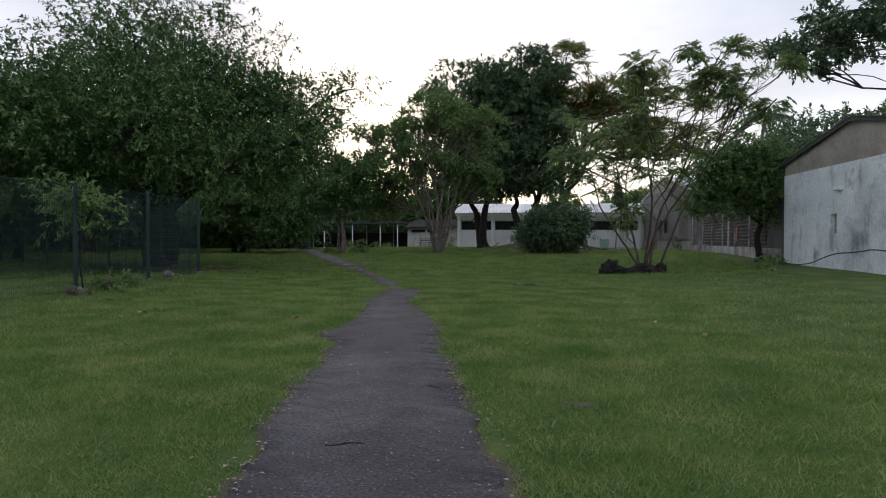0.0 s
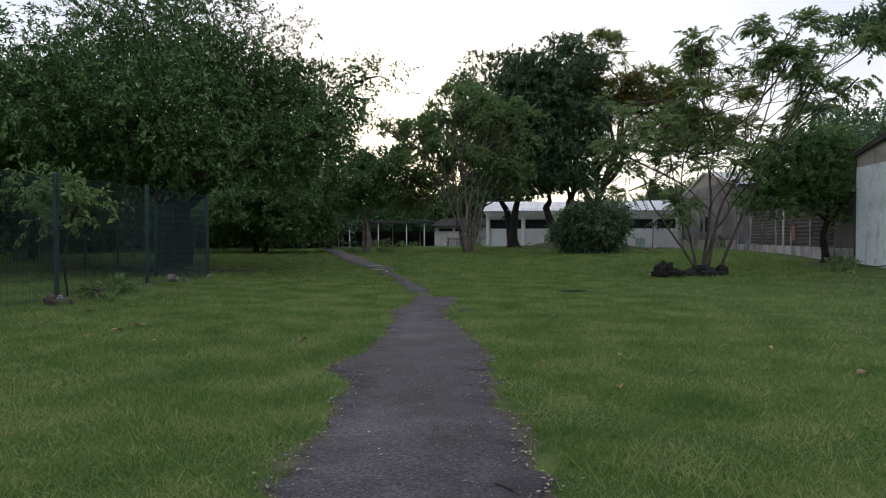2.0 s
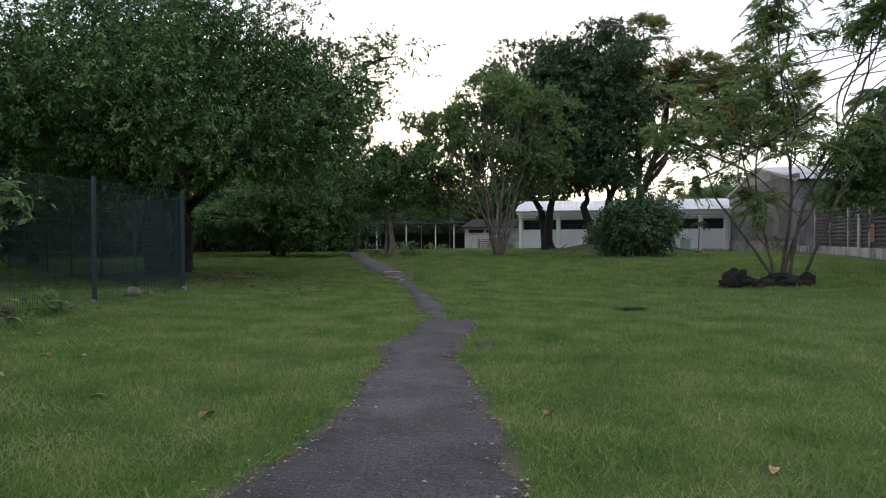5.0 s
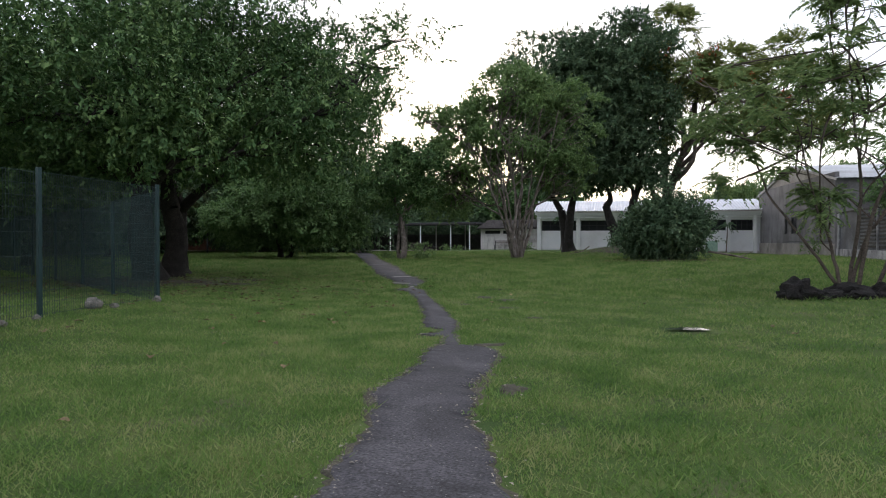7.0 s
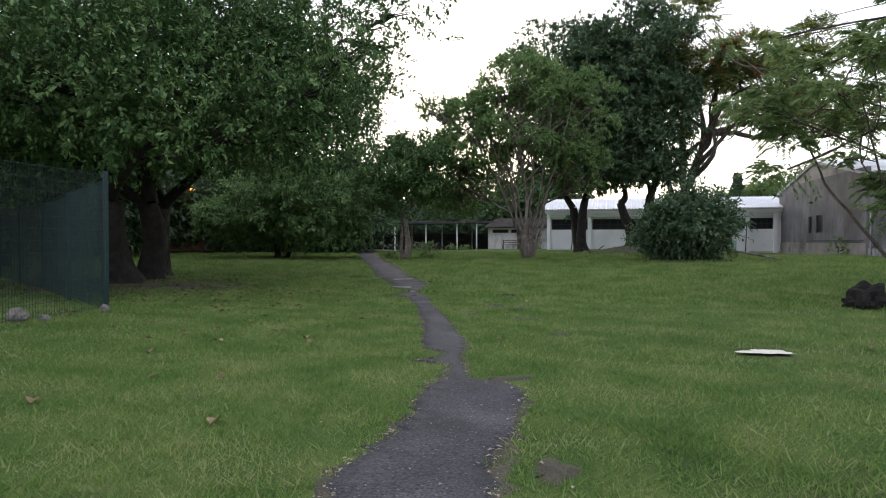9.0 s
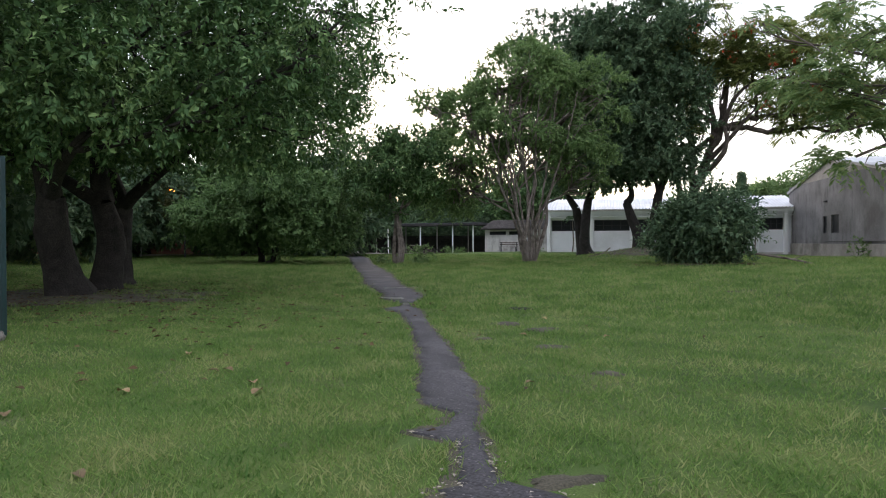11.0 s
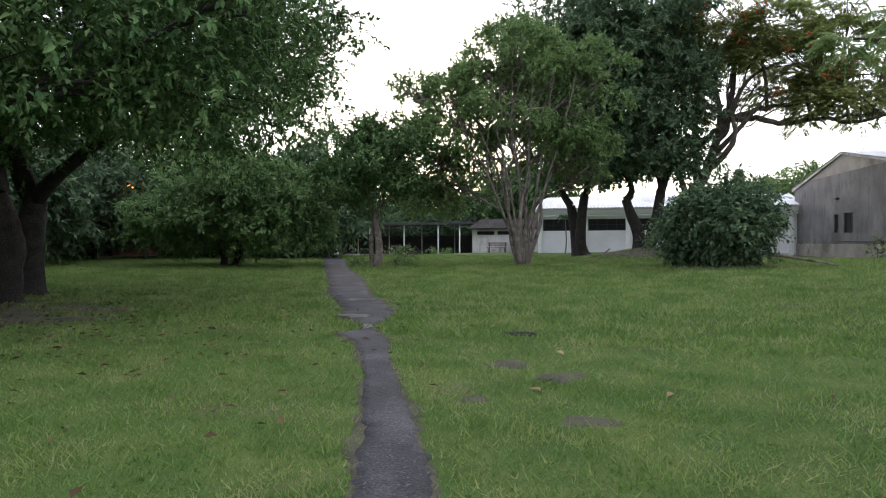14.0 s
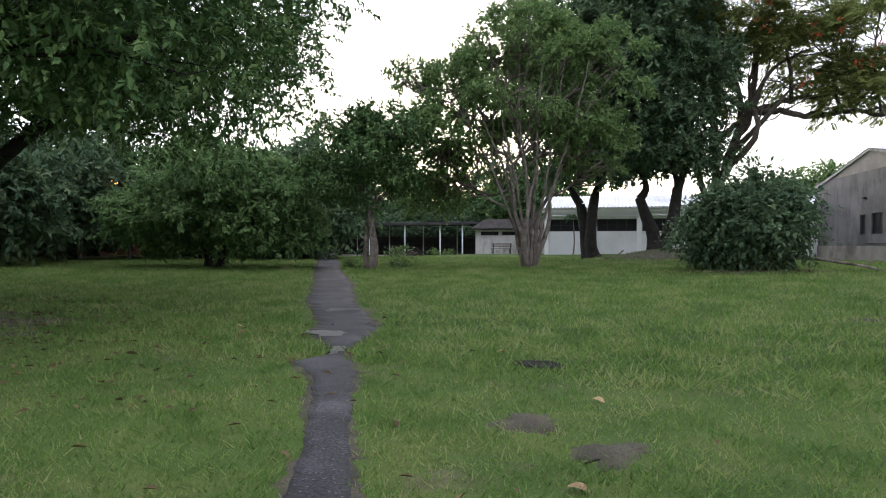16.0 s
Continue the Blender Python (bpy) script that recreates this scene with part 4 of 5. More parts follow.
tree("many_stemmed_tree", (-13.35, 48.0), "tall many-stemmed tree with pale branches and fresh green crown", "tree",
     [(0, 0, 8.4, 3.4, 3.4, 2.5), (-3.6, 0, 6.6, 2.1, 2.4, 1.5), (2.8, 0, 7.3, 2.0, 2.4, 1.9), (-0.6, 0, 10.7, 2.0, 2.1, 1.2), (-3.7, 0.2, 8.9, 1.7, 1.8, 1.0), (1.9, 0, 9.9, 1.7, 1.9, 1.2), (-4.0, 0, 4.2, 1.5, 1.7, 1.0), (3.3, 0.3, 4.9, 1.3, 1.4, 1.0), (-1.5, -0.5, 5.4, 1.6, 1.6, 1.1, 0.4), (-5.2, 0, 7.9, 1.2, 1.3, 0.8), (-5.0, 0, 5.2, 1.4, 1.5, 1.0), (0.6, 0.3, 11.6, 1.2, 1.2, 0.8), (-6.0, 0, 9.2, 0.9, 1.1, 0.6), (3.7, 0, 9.3, 1.4, 1.6, 1.0), (-2.2, 0, 10.3, 1.6, 1.8, 1.0), (-4.7, 0.4, 3.5, 1.5, 1.4, 0.9), (-2.6, 0, 7.6, 1.8, 2.0, 1.2), (2.4, 0.2, 5.6, 1.3, 1.4, 1.0)],
     M_LEAF_FRESH, M_BARK_PALE, [(0.22, 0.0), (-0.22, 0.1), (0.05, -0.2), (-0.12, -0.18), (0.18, 0.2), (0.0, 0.1)], 0.115, 3.0, 13, sprays=4900, per=11, leaf=0.22, spray=0.45, gap=0.16, freq=1.6, shell=0.55, limbs=0.95, twigs=15, spread=4.2, tuft=0.52, fill=0.05, twig_r=0.045,
     lines=[([(0.1 * k, -0.1, 0), (0.22 * k, -0.3, 2.0), (0.5 * k + 0.1, -0.9 - 0.2 * (k % 2), 4.4), (0.85 * k - 0.1, -1.5, 6.8), (1.0 * k, -1.9 + 0.3 * (k % 2), 9.0)], 0.085, 0.02) for k in (-3, -2, -1, 0, 1, 2, 3)])
tree("mango_tree", (-11.85, 58.5), "tall dense dark green tree with forked dark trunk", "tree",
     [(-1.8, 0, 13.4, 3.6, 4, 3.8), (0.4, 0, 9.6, 3.0, 3.4, 3.4), (-3.2, 0.5, 10.4, 2.7, 3, 2.9), (1.4, 0, 12.9, 2.7, 3, 3.1), (0, 0, 6.6, 2.0, 2.4, 1.8), (-1.6, 0, 6.0, 1.8, 2.2, 1.3), (1.5, 0, 5.9, 1.4, 2.0, 1.2), (0.2, -0.6, 5.4, 1.4, 1.4, 0.8)],
     M_LEAF_DARK, M_BARK, [(0.0, 0.0), (-0.3, 0.1)], 0.42, 3.4, 14, sprays=6800, per=11, leaf=0.28, spray=0.5, gap=-0.6, freq=1.2, tuft=0.75, spread=3.0)
tree("mango_tree", (-8.1, 57.4), "tall dense dark green tree with thick leaning trunk on a mound", "tree",
     [(0.4, 0, 13.6, 3.2, 3.5, 3.3), (-0.6, 0, 9.6, 2.8, 3.2, 3.1), (1.8, 0, 9.4, 2.2, 2.6, 2.6), (0.6, 0, 6.4, 2.4, 2.6, 1.5), (-1.8, 0, 12.0, 2.4, 2.5, 3.0), (-1.0, 0, 5.5, 1.8, 2.2, 1.1), (1.9, 0, 5.3, 1.4, 2.0, 1.0), (0.4, -0.7, 5.6, 1.6, 1.4, 0.9)],
     M_LEAF_DARK, M_BARK, [(0.13, 0.0), (-0.13, 0.05)], 0.42, 3.4, 15, sprays=6600, per=11, leaf=0.28, spray=0.5, gap=-0.55, freq=1.2, tuft=0.75, spread=8)
flame = tree("flame_tree", (-6.0, 59.4), "wide feathery flame tree with bare arching limbs and red flowers", "tree",
     [(2.1, 0, 13.2, 2.6, 3.2, 0.8), (5.7, 0, 11.6, 2.4, 3.0, 0.6), (0.2, 0, 10.9, 1.6, 2.4, 0.8), (8.5, -0.5, 8.7, 2.2, 2.6, 0.4), (5.0, 0, 9.6, 1.8, 2.4, 0.35), (0.3, 0, 14.6, 1.6, 2.0, 0.9), (5.3, 0, 13.7, 2.0, 2.4, 0.6), (0.0, 0, 8.2, 1.0, 1.6, 0.4, 0.6),
      (9.5, 0, 10.4, 1.8, 2.2, 0.4), (1.3, 0.4, 17.0, 1.2, 1.4, 1.5, 0.8), (10.7, 0, 8.2, 1.6, 2.0, 0.35), (7.5, 0, 9.9, 1.6, 2.0, 0.4), (3.5, 0, 12.2, 1.8, 2.4, 0.5), (7.7, 0, 12.7, 1.6, 2, 0.5), (9.3, 0, 14.4, 1.9, 2, 0.6), (11.3, 0, 12.4, 1.8, 2, 0.5), (12.0, 0, 9.8, 1.6, 2, 0.4), (6.6, -0.4, 7.9, 1.0, 1.4, 0.25, 0.5)],
     M_LEAF_FLAME, M_BARK_MID, [], 0.42, 5.4, 16, sprays=4200, style="feather", spray=0.7, pairs=9, leaflet=0.26, gap=-0.1, freq=1.2, shell=0.3, twigs=7, tuft=0.7, limbs=0.8, fill=0.04,
     lines=[([(0, 0, 0), (0.7, 0, 2.8), (1.5, 0, 5.5), (2.7, 0, 8.3)], 0.36, 0.24), ([(2.7, 0, 8.3), (4.2, -0.3, 8.3), (6.0, -0.6, 7.7), (7.6, -0.6, 8.0), (9.4, -0.6, 7.5), (11, -0.5, 8.0)], 0.2, 0.08),
            ([(2.7, 0, 8.3), (5, 0.5, 9.0), (7.5, 0.8, 9.2), (10, 0.8, 9.9)], 0.2, 0.07), ([(2.7, 0, 8.3), (3.0, 0.2, 10.2), (3.1, 0.2, 12.0), (4.9, 0.3, 12.3), (6.5, 0.2, 13)], 0.2, 0.06),
            ([(2.6, 0, 8.1), (1.6, 0, 7.3), (0.6, 0, 7.0), (-0.6, 0, 7.5)], 0.17, 0.08), ([(2.6, 0, 8.4), (1.3, 0.2, 9.6), (0.6, 0.2, 10.6), (0.2, 0, 12.2)], 0.18, 0.06)])


def flowers(root, spots):
    """Sprays of red flowers set in a crown."""
    rng = np.random.default_rng(2)
    p = np.concatenate([np.array(c) + rng.standard_normal((9, 3)) * 0.22 for c in spots])
    tagged(part("flower_spray", broad_leaves(rng, p, unit(rng.standard_normal((len(p), 3))), 5, 0.13, M_FLOWER, 0.12), M_FLOWER, root, "scattered red flowers"), kind="stuff")


flowers(flame, [(3.5, -3.0, 13.6), (4.4, -3.0, 14.0), (5.6, -3.4, 11.6), (7.6, -2.8, 10.0), (1.0, -3.2, 14.2), (5.2, -3.2, 9.2), (6.6, -3.0, 12.0), (3.2, -3.1, 12.4), (8.8, -2.2, 10.8)])
rng_f = np.random.default_rng(33)
FAN = [(-0.1, 8.1), (-0.5, 7.5), (0.3, 7.4), (1.7, 8.2), (3.1, 8.5), (2.6, 8.1), (2.1, 7.6), (1.4, 7.0), (2.5, 7.1), (3.9, 7.6), (3.4, 7.2), (2.8, 6.6), (4.7, 7.5), (3.4, 6.0), (4.4, 6.3), (3.9, 5.7), (-0.9, 5.8), (-1.3, 5.1), (0.1, 5.6), (-0.3, 6.3), (-0.3, 4.8),
       (0.4, 3.9), (-1.0, 4.1), (-1.7, 4.5), (1.0, 5.0), (1.7, 4.4), (-1.6, 3.1), (-0.8, 2.3), (1.0, 3.8), (-0.3, 2.6), (2.4, 5.2)]
tree("feathery_tree", (1.05, 26.3), "slender many-stemmed feathery tree growing from a dark stump", "tree",
     [(x, rng_f.uniform(-1.1, 1.1), z, 0.5, 0.5, 0.28) for x, z in FAN] + [(-3.4, 4.8, 5.5, 0.6, 0.7, 0.35, 0.7), (-2.4, 3.0, 5.7, 0.5, 0.6, 0.3, 0.7), (-3.8, 6.0, 7.4, 0.6, 0.7, 0.35, 0.7), (-3.0, 1.7, 4.7, 0.55, 0.6, 0.3), (-2.5, 1.2, 3.1, 0.5, 0.5, 0.28), (-2.7, 1.7, 6.4, 0.55, 0.6, 0.3), (-2.1, 1.5, 5.4, 0.5, 0.5, 0.28), (-2.6, 1.4, 3.9, 0.5, 0.5, 0.28)],
     M_LEAF_PINNATE, M_BARK_MID, [], 0.075, 1.5, 17, sprays=1600, style="feather", spray=0.46, pairs=9, leaflet=0.165, gap=-2, shell=0.2, limbs=0.5, twigs=2, tuft=0.2, droop=0.8, fill=0.1, twig_r=0.012,
     lines=[([(-0.1, 0, 0), (-0.35, 0, 1.2), (-0.8, 0.2, 2.8), (-1.1, 0.4, 4.4)], 0.05, 0.015), ([(0, 0.1, 0), (0.2, 0.1, 1.6), (0.3, 0.2, 2.8), (0.15, 0.2, 4.2), (0.0, 0.3, 6.4), (-0.1, 0.2, 7.9)], 0.055, 0.012),
            ([(0.15, 0, 0), (0.55, 0, 2.4), (1.4, -0.2, 4.0), (2.0, -0.3, 5.6), (2.2, -0.3, 7.3)], 0.055, 0.012), ([(0.45, -0.1, 0), (1.5, -0.2, 2.8), (2.7, -0.2, 5.0), (3.4, 0, 6.4), (4.6, 0.1, 7.5)], 0.05, 0.01),
            ([(0.0, 0, 0), (0.3, 0.1, 1.4), (1.2, 0.3, 2.8), (2.8, 0.4, 5.3), (4.0, 0.4, 7.5)], 0.05, 0.01), ([(-0.1, 0, 0.1), (-0.9, 0.3, 1.4), (-1.7, 1.0, 2.6), (-2.1, 2.0, 4.2), (-2.9, 3.4, 6.0), (-3.7, 5.4, 7.2)], 0.045, 0.008)])
tree("shade_tree", (6.45, 33.6), "dense leafy tree hanging low before the stained wall", "tree",
     [(-1.0, 0, 4.2, 1.7, 1.5, 1.2), (-2.2, -0.2, 3.9, 0.9, 1.0, 0.9), (0.3, -0.3, 4.0, 1.0, 1.1, 1.3), (-0.6, 0, 5.2, 1.1, 1.1, 0.6), (0.5, -0.3, 2.6, 0.7, 0.7, 0.9), (-1.4, -0.3, 2.8, 1.2, 0.8, 0.6), (-2.6, -0.2, 3.0, 0.7, 0.8, 0.5)],
     M_LEAF_SHRUB, M_BARK, [(0.05, 0.0)], 0.17, 1.9, 18, sprays=2600, per=11, leaf=0.16, spray=0.42, gap=-0.45, freq=1.6, tuft=0.42)
tree("dense_bush", (-4.2, 46.0), "dense dark green rounded bush on a low mound", "bush",
     [(0, 0, 1.6, 1.5, 1.5, 1.3), (-0.9, 0, 1.2, 0.9, 1.0, 0.9), (1.0, 0, 1.3, 0.9, 1.0, 0.9), (-0.2, 0, 2.8, 0.7, 0.8, 0.7), (0.7, 0, 2.6, 0.8, 0.8, 0.6), (0.3, 0, 3.3, 0.35, 0.35, 0.4), (-0.9, 0, 2.3, 0.5, 0.5, 0.5), (1.5, 0, 1.9, 0.6, 0.6, 0.5), (-1.7, 0, 1.1, 0.5, 0.7, 0.7), (1.8, 0, 1.1, 0.4, 0.7, 0.6), (-0.5, 0, 3.4, 0.4, 0.4, 0.4)],
     M_LEAF_DARK, M_BARK, [(0.2, 0), (-0.3, 0.1), (0.1, -0.2)], 0.1, 0.8, 19, sprays=2700, per=11, leaf=0.22, spray=0.7, gap=0.0, freq=2.2, tuft=0.55)
tree("wide_shrub", (-28.4, 44.2), "wide low spreading shrub-like tree at the lawn's edge", "tree",
     [(-1.2, 0, 2.9, 4.2, 3, 1.6), (3.2, 0, 2.4, 3.0, 2.6, 1.5), (-4.4, 0, 2.4, 2.6, 2.6, 1.5), (0, 0, 4.6, 3.0, 2.6, 1.2), (2.2, 0, 3.9, 2.4, 2.2, 1.1)],
     M_LEAF_SHRUB, M_BARK, [(0.3, 0), (-0.4, 0.2)], 0.2, 1.1, 20, sprays=4600, per=10, leaf=0.27, spray=0.5, gap=-0.05, freq=1.3, tuft=0.7)


def far_trees():
    """Wooded backdrop beyond the buildings and the yard."""
    spots = [(-52, 92, 11), (-44, 95, 12), (-36, 92, 10), (-29, 97, 12), (-21, 93, 9), (-60, 86, 12), (-40, 60, 6), (-46, 66, 9), (-54, 74, 11), (-63, 66, 11), (-70, 52, 12), (-62, 40, 12), (-50, 34, 11),
             (-42, 42, 8), (-40, 24, 10), (-52, 20, 11), (-36, 12, 9), (-31, 56, 6), (-24, 88, 9), (-35, 31, 11), (-38, 54, 9), (-45, 50, 10), (-51, 57, 11), (-33, 60, 9), (-57, 47, 12)]
    for i, (x, y, h) in enumerate(spots):
        r = h * 0.42
        blobs = [(0, 0, h * 0.6, r, r, h * 0.36), (r * 0.6, 0.3, h * 0.42, r * 0.6, r * 0.6, h * 0.28), (-r * 0.6, 0, h * 0.4, r * 0.65, r * 0.6, h * 0.28), (0, -r * 0.5, h * 0.3, r * 0.7, r * 0.5, h * 0.24)]
        tree("background_tree", (x, y), "dark leafy tree among the surrounding woods", "tree", blobs, (M_LEAF_BIG, M_LEAF_DARK)[i % 2], M_BARK, [(0, 0)], 0.25, h * 0.25, 100 + i, sprays=1900, per=9, leaf=0.45, spray=0.8, gap=-0.6, freq=0.9, twigs=3, group="surrounding woods", tuft=1.0)
    for i, (x, y, h) in enumerate([(18, 62, 12.5), (25, 55, 13), (13, 50, 8.3), (32, 64, 15), (6, 98, 9.5), (14, 100, 10.5), (1, 104, 8), (22, 92, 12)]):
        r = h * 0.45
        blobs = [(0, 0, h * 0.72, r, r, h * 0.24), (r * 0.5, 0.3, h * 0.6, r * 0.7, r * 0.6, h * 0.22), (-r * 0.6, 0, h * 0.58, r * 0.65, r * 0.6, h * 0.22)]
        tree("background_tree", (x, y), "dark rounded tree rising over the house roofs", "tree", blobs, M_LEAF_DARK if i < 4 else M_LEAF_FRESH, M_BARK, [(0, 0)], 0.3, h * 0.35, 140 + i, sprays=1700, per=9, leaf=0.4, spray=0.7, gap=-0.5, freq=0.9, twigs=3, group="trees over the roofs", tuft=1.0)


far_trees()


def hedges():
    """Tall dark hedge that closes the yard."""
    for i, (x, y) in enumerate([(-37, 62), (-42.5, 59), (-50, 68), (-58, 56), (-53, 43), (-52, 36), (-48, 29), (-44, 22), (-40, 15), (-37, 8), (-34, 1), (-31, -6), (-47, 88), (-41, 88.5), (-35, 88), (-29.5, 88.5)]):
        blobs = [(0, 0, 1.6, 3.6, 3.2, 1.6), (1.5, 1, 3.2, 2.8, 2.6, 1.6), (-1.6, -1, 3.0, 2.8, 2.6, 1.5)]
        tree("tall_hedge", (x, y), "tall unclipped dark hedge along the yard edge", "hedge", blobs, M_LEAF_DARK, M_BARK, [(0, 0), (1, 0.5), (-1, -0.5)], 0.08, 0.9, 200 + i, sprays=1500, per=9, leaf=0.36, spray=0.6, gap=-0.8, freq=0.9, twigs=2, group="hedge along the yard", tuft=0.8)


hedges()
tree("overhanging_tree", (17.5, 25.0), "tall tree over the pale blue house with an overhanging bough", "tree",
     [(-10.8, 4.6, 8.7, 0.7, 0.9, 0.4), (-10.2, 4.6, 8.2, 0.6, 0.8, 0.4), (-9.6, 4.6, 9.0, 1.0, 1.2, 0.6), (-9.0, 4.4, 9.9, 1.0, 1.2, 0.6), (-8.4, 4.2, 8.9, 0.9, 1.0, 0.6), (-7.4, 3.6, 9.8, 1.2, 1.4, 0.8), (-5.4, 2.2, 10.0, 1.3, 1.5, 0.8), (0, 0, 11.0, 3.6, 3.6, 2.4, 0.4)],
     M_LEAF_DARK, M_BARK, [(0, 0)], 0.2, 6.5, 60, limbs=0.5, sprays=2000, per=11, leaf=0.2, spray=0.4, gap=-0.5, freq=1.4, tuft=0.42)


def palm(name, at, height, label, fronds, length, seed, r=0.16):
    """A feather palm: ringed trunk and arching fronds."""
    rng = np.random.default_rng(seed)
    z = float(gz(*at))
    root = empty(name, pose(at[0], at[1], z - 0.05), label, "palm")
    line = bend((0, 0, 0), (0.3 * rng.uniform(-1, 1), 0, height), rng, 9, 0.02)
    pile = Pile()
    pile.add(tube(line, np.linspace(r * 1.2, r * 0.8, 9), 9, 0.05, rng))
    part("trunk", pile.mesh(M_BARK_PALE, "trunk"), M_BARK_PALE, root)
    top = line[-1]
    base, ax, nm = [], [], []
    for i in range(fronds):
        a, up = i * 2.4 + rng.uniform(-0.2, 0.2), rng.uniform(-0.2, 1.2)
        d = unit(np.array([math.cos(a), math.sin(a), up]))
        side = unit(np.cross(d, [0, 0, 1.0]))
        for s in np.linspace(0.1, 1, 26):
            q = top + d * length * s + np.array([0, 0, -1.0]) * length * 0.55 * s * s
            for k in (1, -1):
                base.append(q), ax.append(side * k + d * 0.5 + np.array([0, 0, -0.9 - 0.4 * s])), nm.append([0, 0, 1.0])
    ln = np.full(len(base), length * 0.3) * rng.uniform(0.7, 1.1, len(base))
    part("fronds", leaf_mesh(np.array(base), np.array(ax), np.array(nm), ln, ln * 0.13, M_LEAF_DARK), M_LEAF_DARK, root)


palm("palm_tree", (13.2, 68.0), 13.0, "tall feather palm behind the houses", 18, 2.6, 5, 0.2)
palm("small_palm", (-15.2, 70.4), 3.1, "slim young palm-like plant before the white wall", 12, 0.8, 6, 0.05)
palm("small_palm", (-0.4, 72.2), 2.6, "young palm-like plant with drooping fronds by a column", 10, 0.9, 7, 0.05)


def conifer(at, h):
    rng = np.random.default_rng(9)
    root = empty("conifer", pose(at[0], at[1], float(gz(*at)) - 0.05), "slender tiered conifer far off behind the roof", "tree")
    pile = Pile()
    pile.add(tube(bend((0, 0, 0), (0, 0, h), rng, 8, 0.005), np.linspace(0.2, 0.03, 8), 7))
    p, u = [], []
    for k in range(16):
        z = h * (0.35 + 0.62 * k / 16)
        r = 1.3 * (1 - k / 17)
        for a in np.arange(0, 6.28, 0.6):
            d = np.array([math.cos(a + k), math.sin(a + k), -0.1])
            for s in np.linspace(0.3, 1, 5):
                p.append(np.array([0, 0, z]) + d * r * s), u.append(d)
    part("trunk", pile.mesh(M_BARK, "trunk"), M_BARK, root)
    part("crown", broad_leaves(rng, np.array(p), np.array(u), 4, 0.3, M_LEAF_DARK, 0.3), M_LEAF_DARK, root)


conifer((-0.3, 95.0), 9.6)


# ---- grass and litter ----
# worn spots in the lawn: place, reach and turn
BARE = [(-4.0, 13.85, 0.16, 0.28, 10), (-5.0, 16.2, 0.3, 0.12, 40), (-7.43, 23.3, 0.34, 0.3, 10), (-6.72, 22.8, 0.26, 0.4, -20), (-7.3, 21.6, 0.18, 0.14, 30), (-0.1, 5.3, 0.2, 0.08, 0), (-3.3, 31.5, 0.5, 0.2, 10), (-6.2, 21.2, 0.3, 0.2, 10), (-5.2, 19.6, 0.22, 0.16, 0)]


def grass():
    """Blades over the near lawn, thickest along the walk, none on the asphalt."""
    rng = np.random.default_rng(21)
    x, y, big = [], [], []
    for n, y0, y1, lean, reach, size in ((560000, 1.5, 26, 1.6, 7.5, 1.0), (190000, 4, 28, 1.0, 16, 1.7), (330000, 25, 64, 1.3, 34, 2.8)):
        q = y0 + (y1 - y0) * rng.beta(1.0, lean, n)
        x.append(-0.3 - 0.375 * q + reach * rng.uniform(-1, 1, n) * rng.random(n) ** 0.35), y.append(q), big.append(np.full(n, size))
    x, y, big = np.concatenate(x), np.concatenate(y), np.concatenate(big)
    d = path_distance(x, y)
    bald = clump(np.stack([x, y, 0 * x], -1), 77, 1.5)
    keep = (d > -0.06 * rng.random(len(x)) ** 3) & (bald > -1.3 - 0.6 * rng.random(len(x))) & (((x + 2.48) / 0.55) ** 2 + ((y - 18.9) / 0.4) ** 2 > 0.6 + 0.8 * rng.random(len(x))) & (x < 5.5)
    for bx, by, rx, ry, _ in BARE + [(-7.87, 25.7, 0.4, 0.3, 0)]:
        keep &= ((x - bx) / rx) ** 2 + ((y - by) / ry) ** 2 > 1.3 * rng.random(len(x))
    x, y, d, big = x[keep], y[keep], d[keep], big[keep]
    n = len(x)
    tall = big * (0.016 + 0.034 * rng.random(n) ** 1.8 + 0.014 * (clump(np.stack([x, y, 0 * x], -1), 5, 2.6) > 0.35))
    a = rng.uniform(0, 6.283, n)
    tilt = tall[:, None] * 0.75 * rng.standard_normal((n, 2))
    w = big * (0.0034 + 0.0026 * rng.random(n))
    z = gz(x, y) - 0.004
    b = np.stack([x, y, z], -1)
    off = np.stack([np.cos(a) * w, np.sin(a) * w, 0 * a], -1)
    tip = b + np.concatenate([tilt, tall[:, None]], 1)
    v = np.stack([b - off, b + off, tip], 1).reshape(-1, 3)
    me = fast(v, np.arange(n * 3).reshape(-1, 3), M_BLADE, "grass")
    tagged(new("grass", me), "short mown green grass blades beside the path", "grass", kind="stuff")


grass()


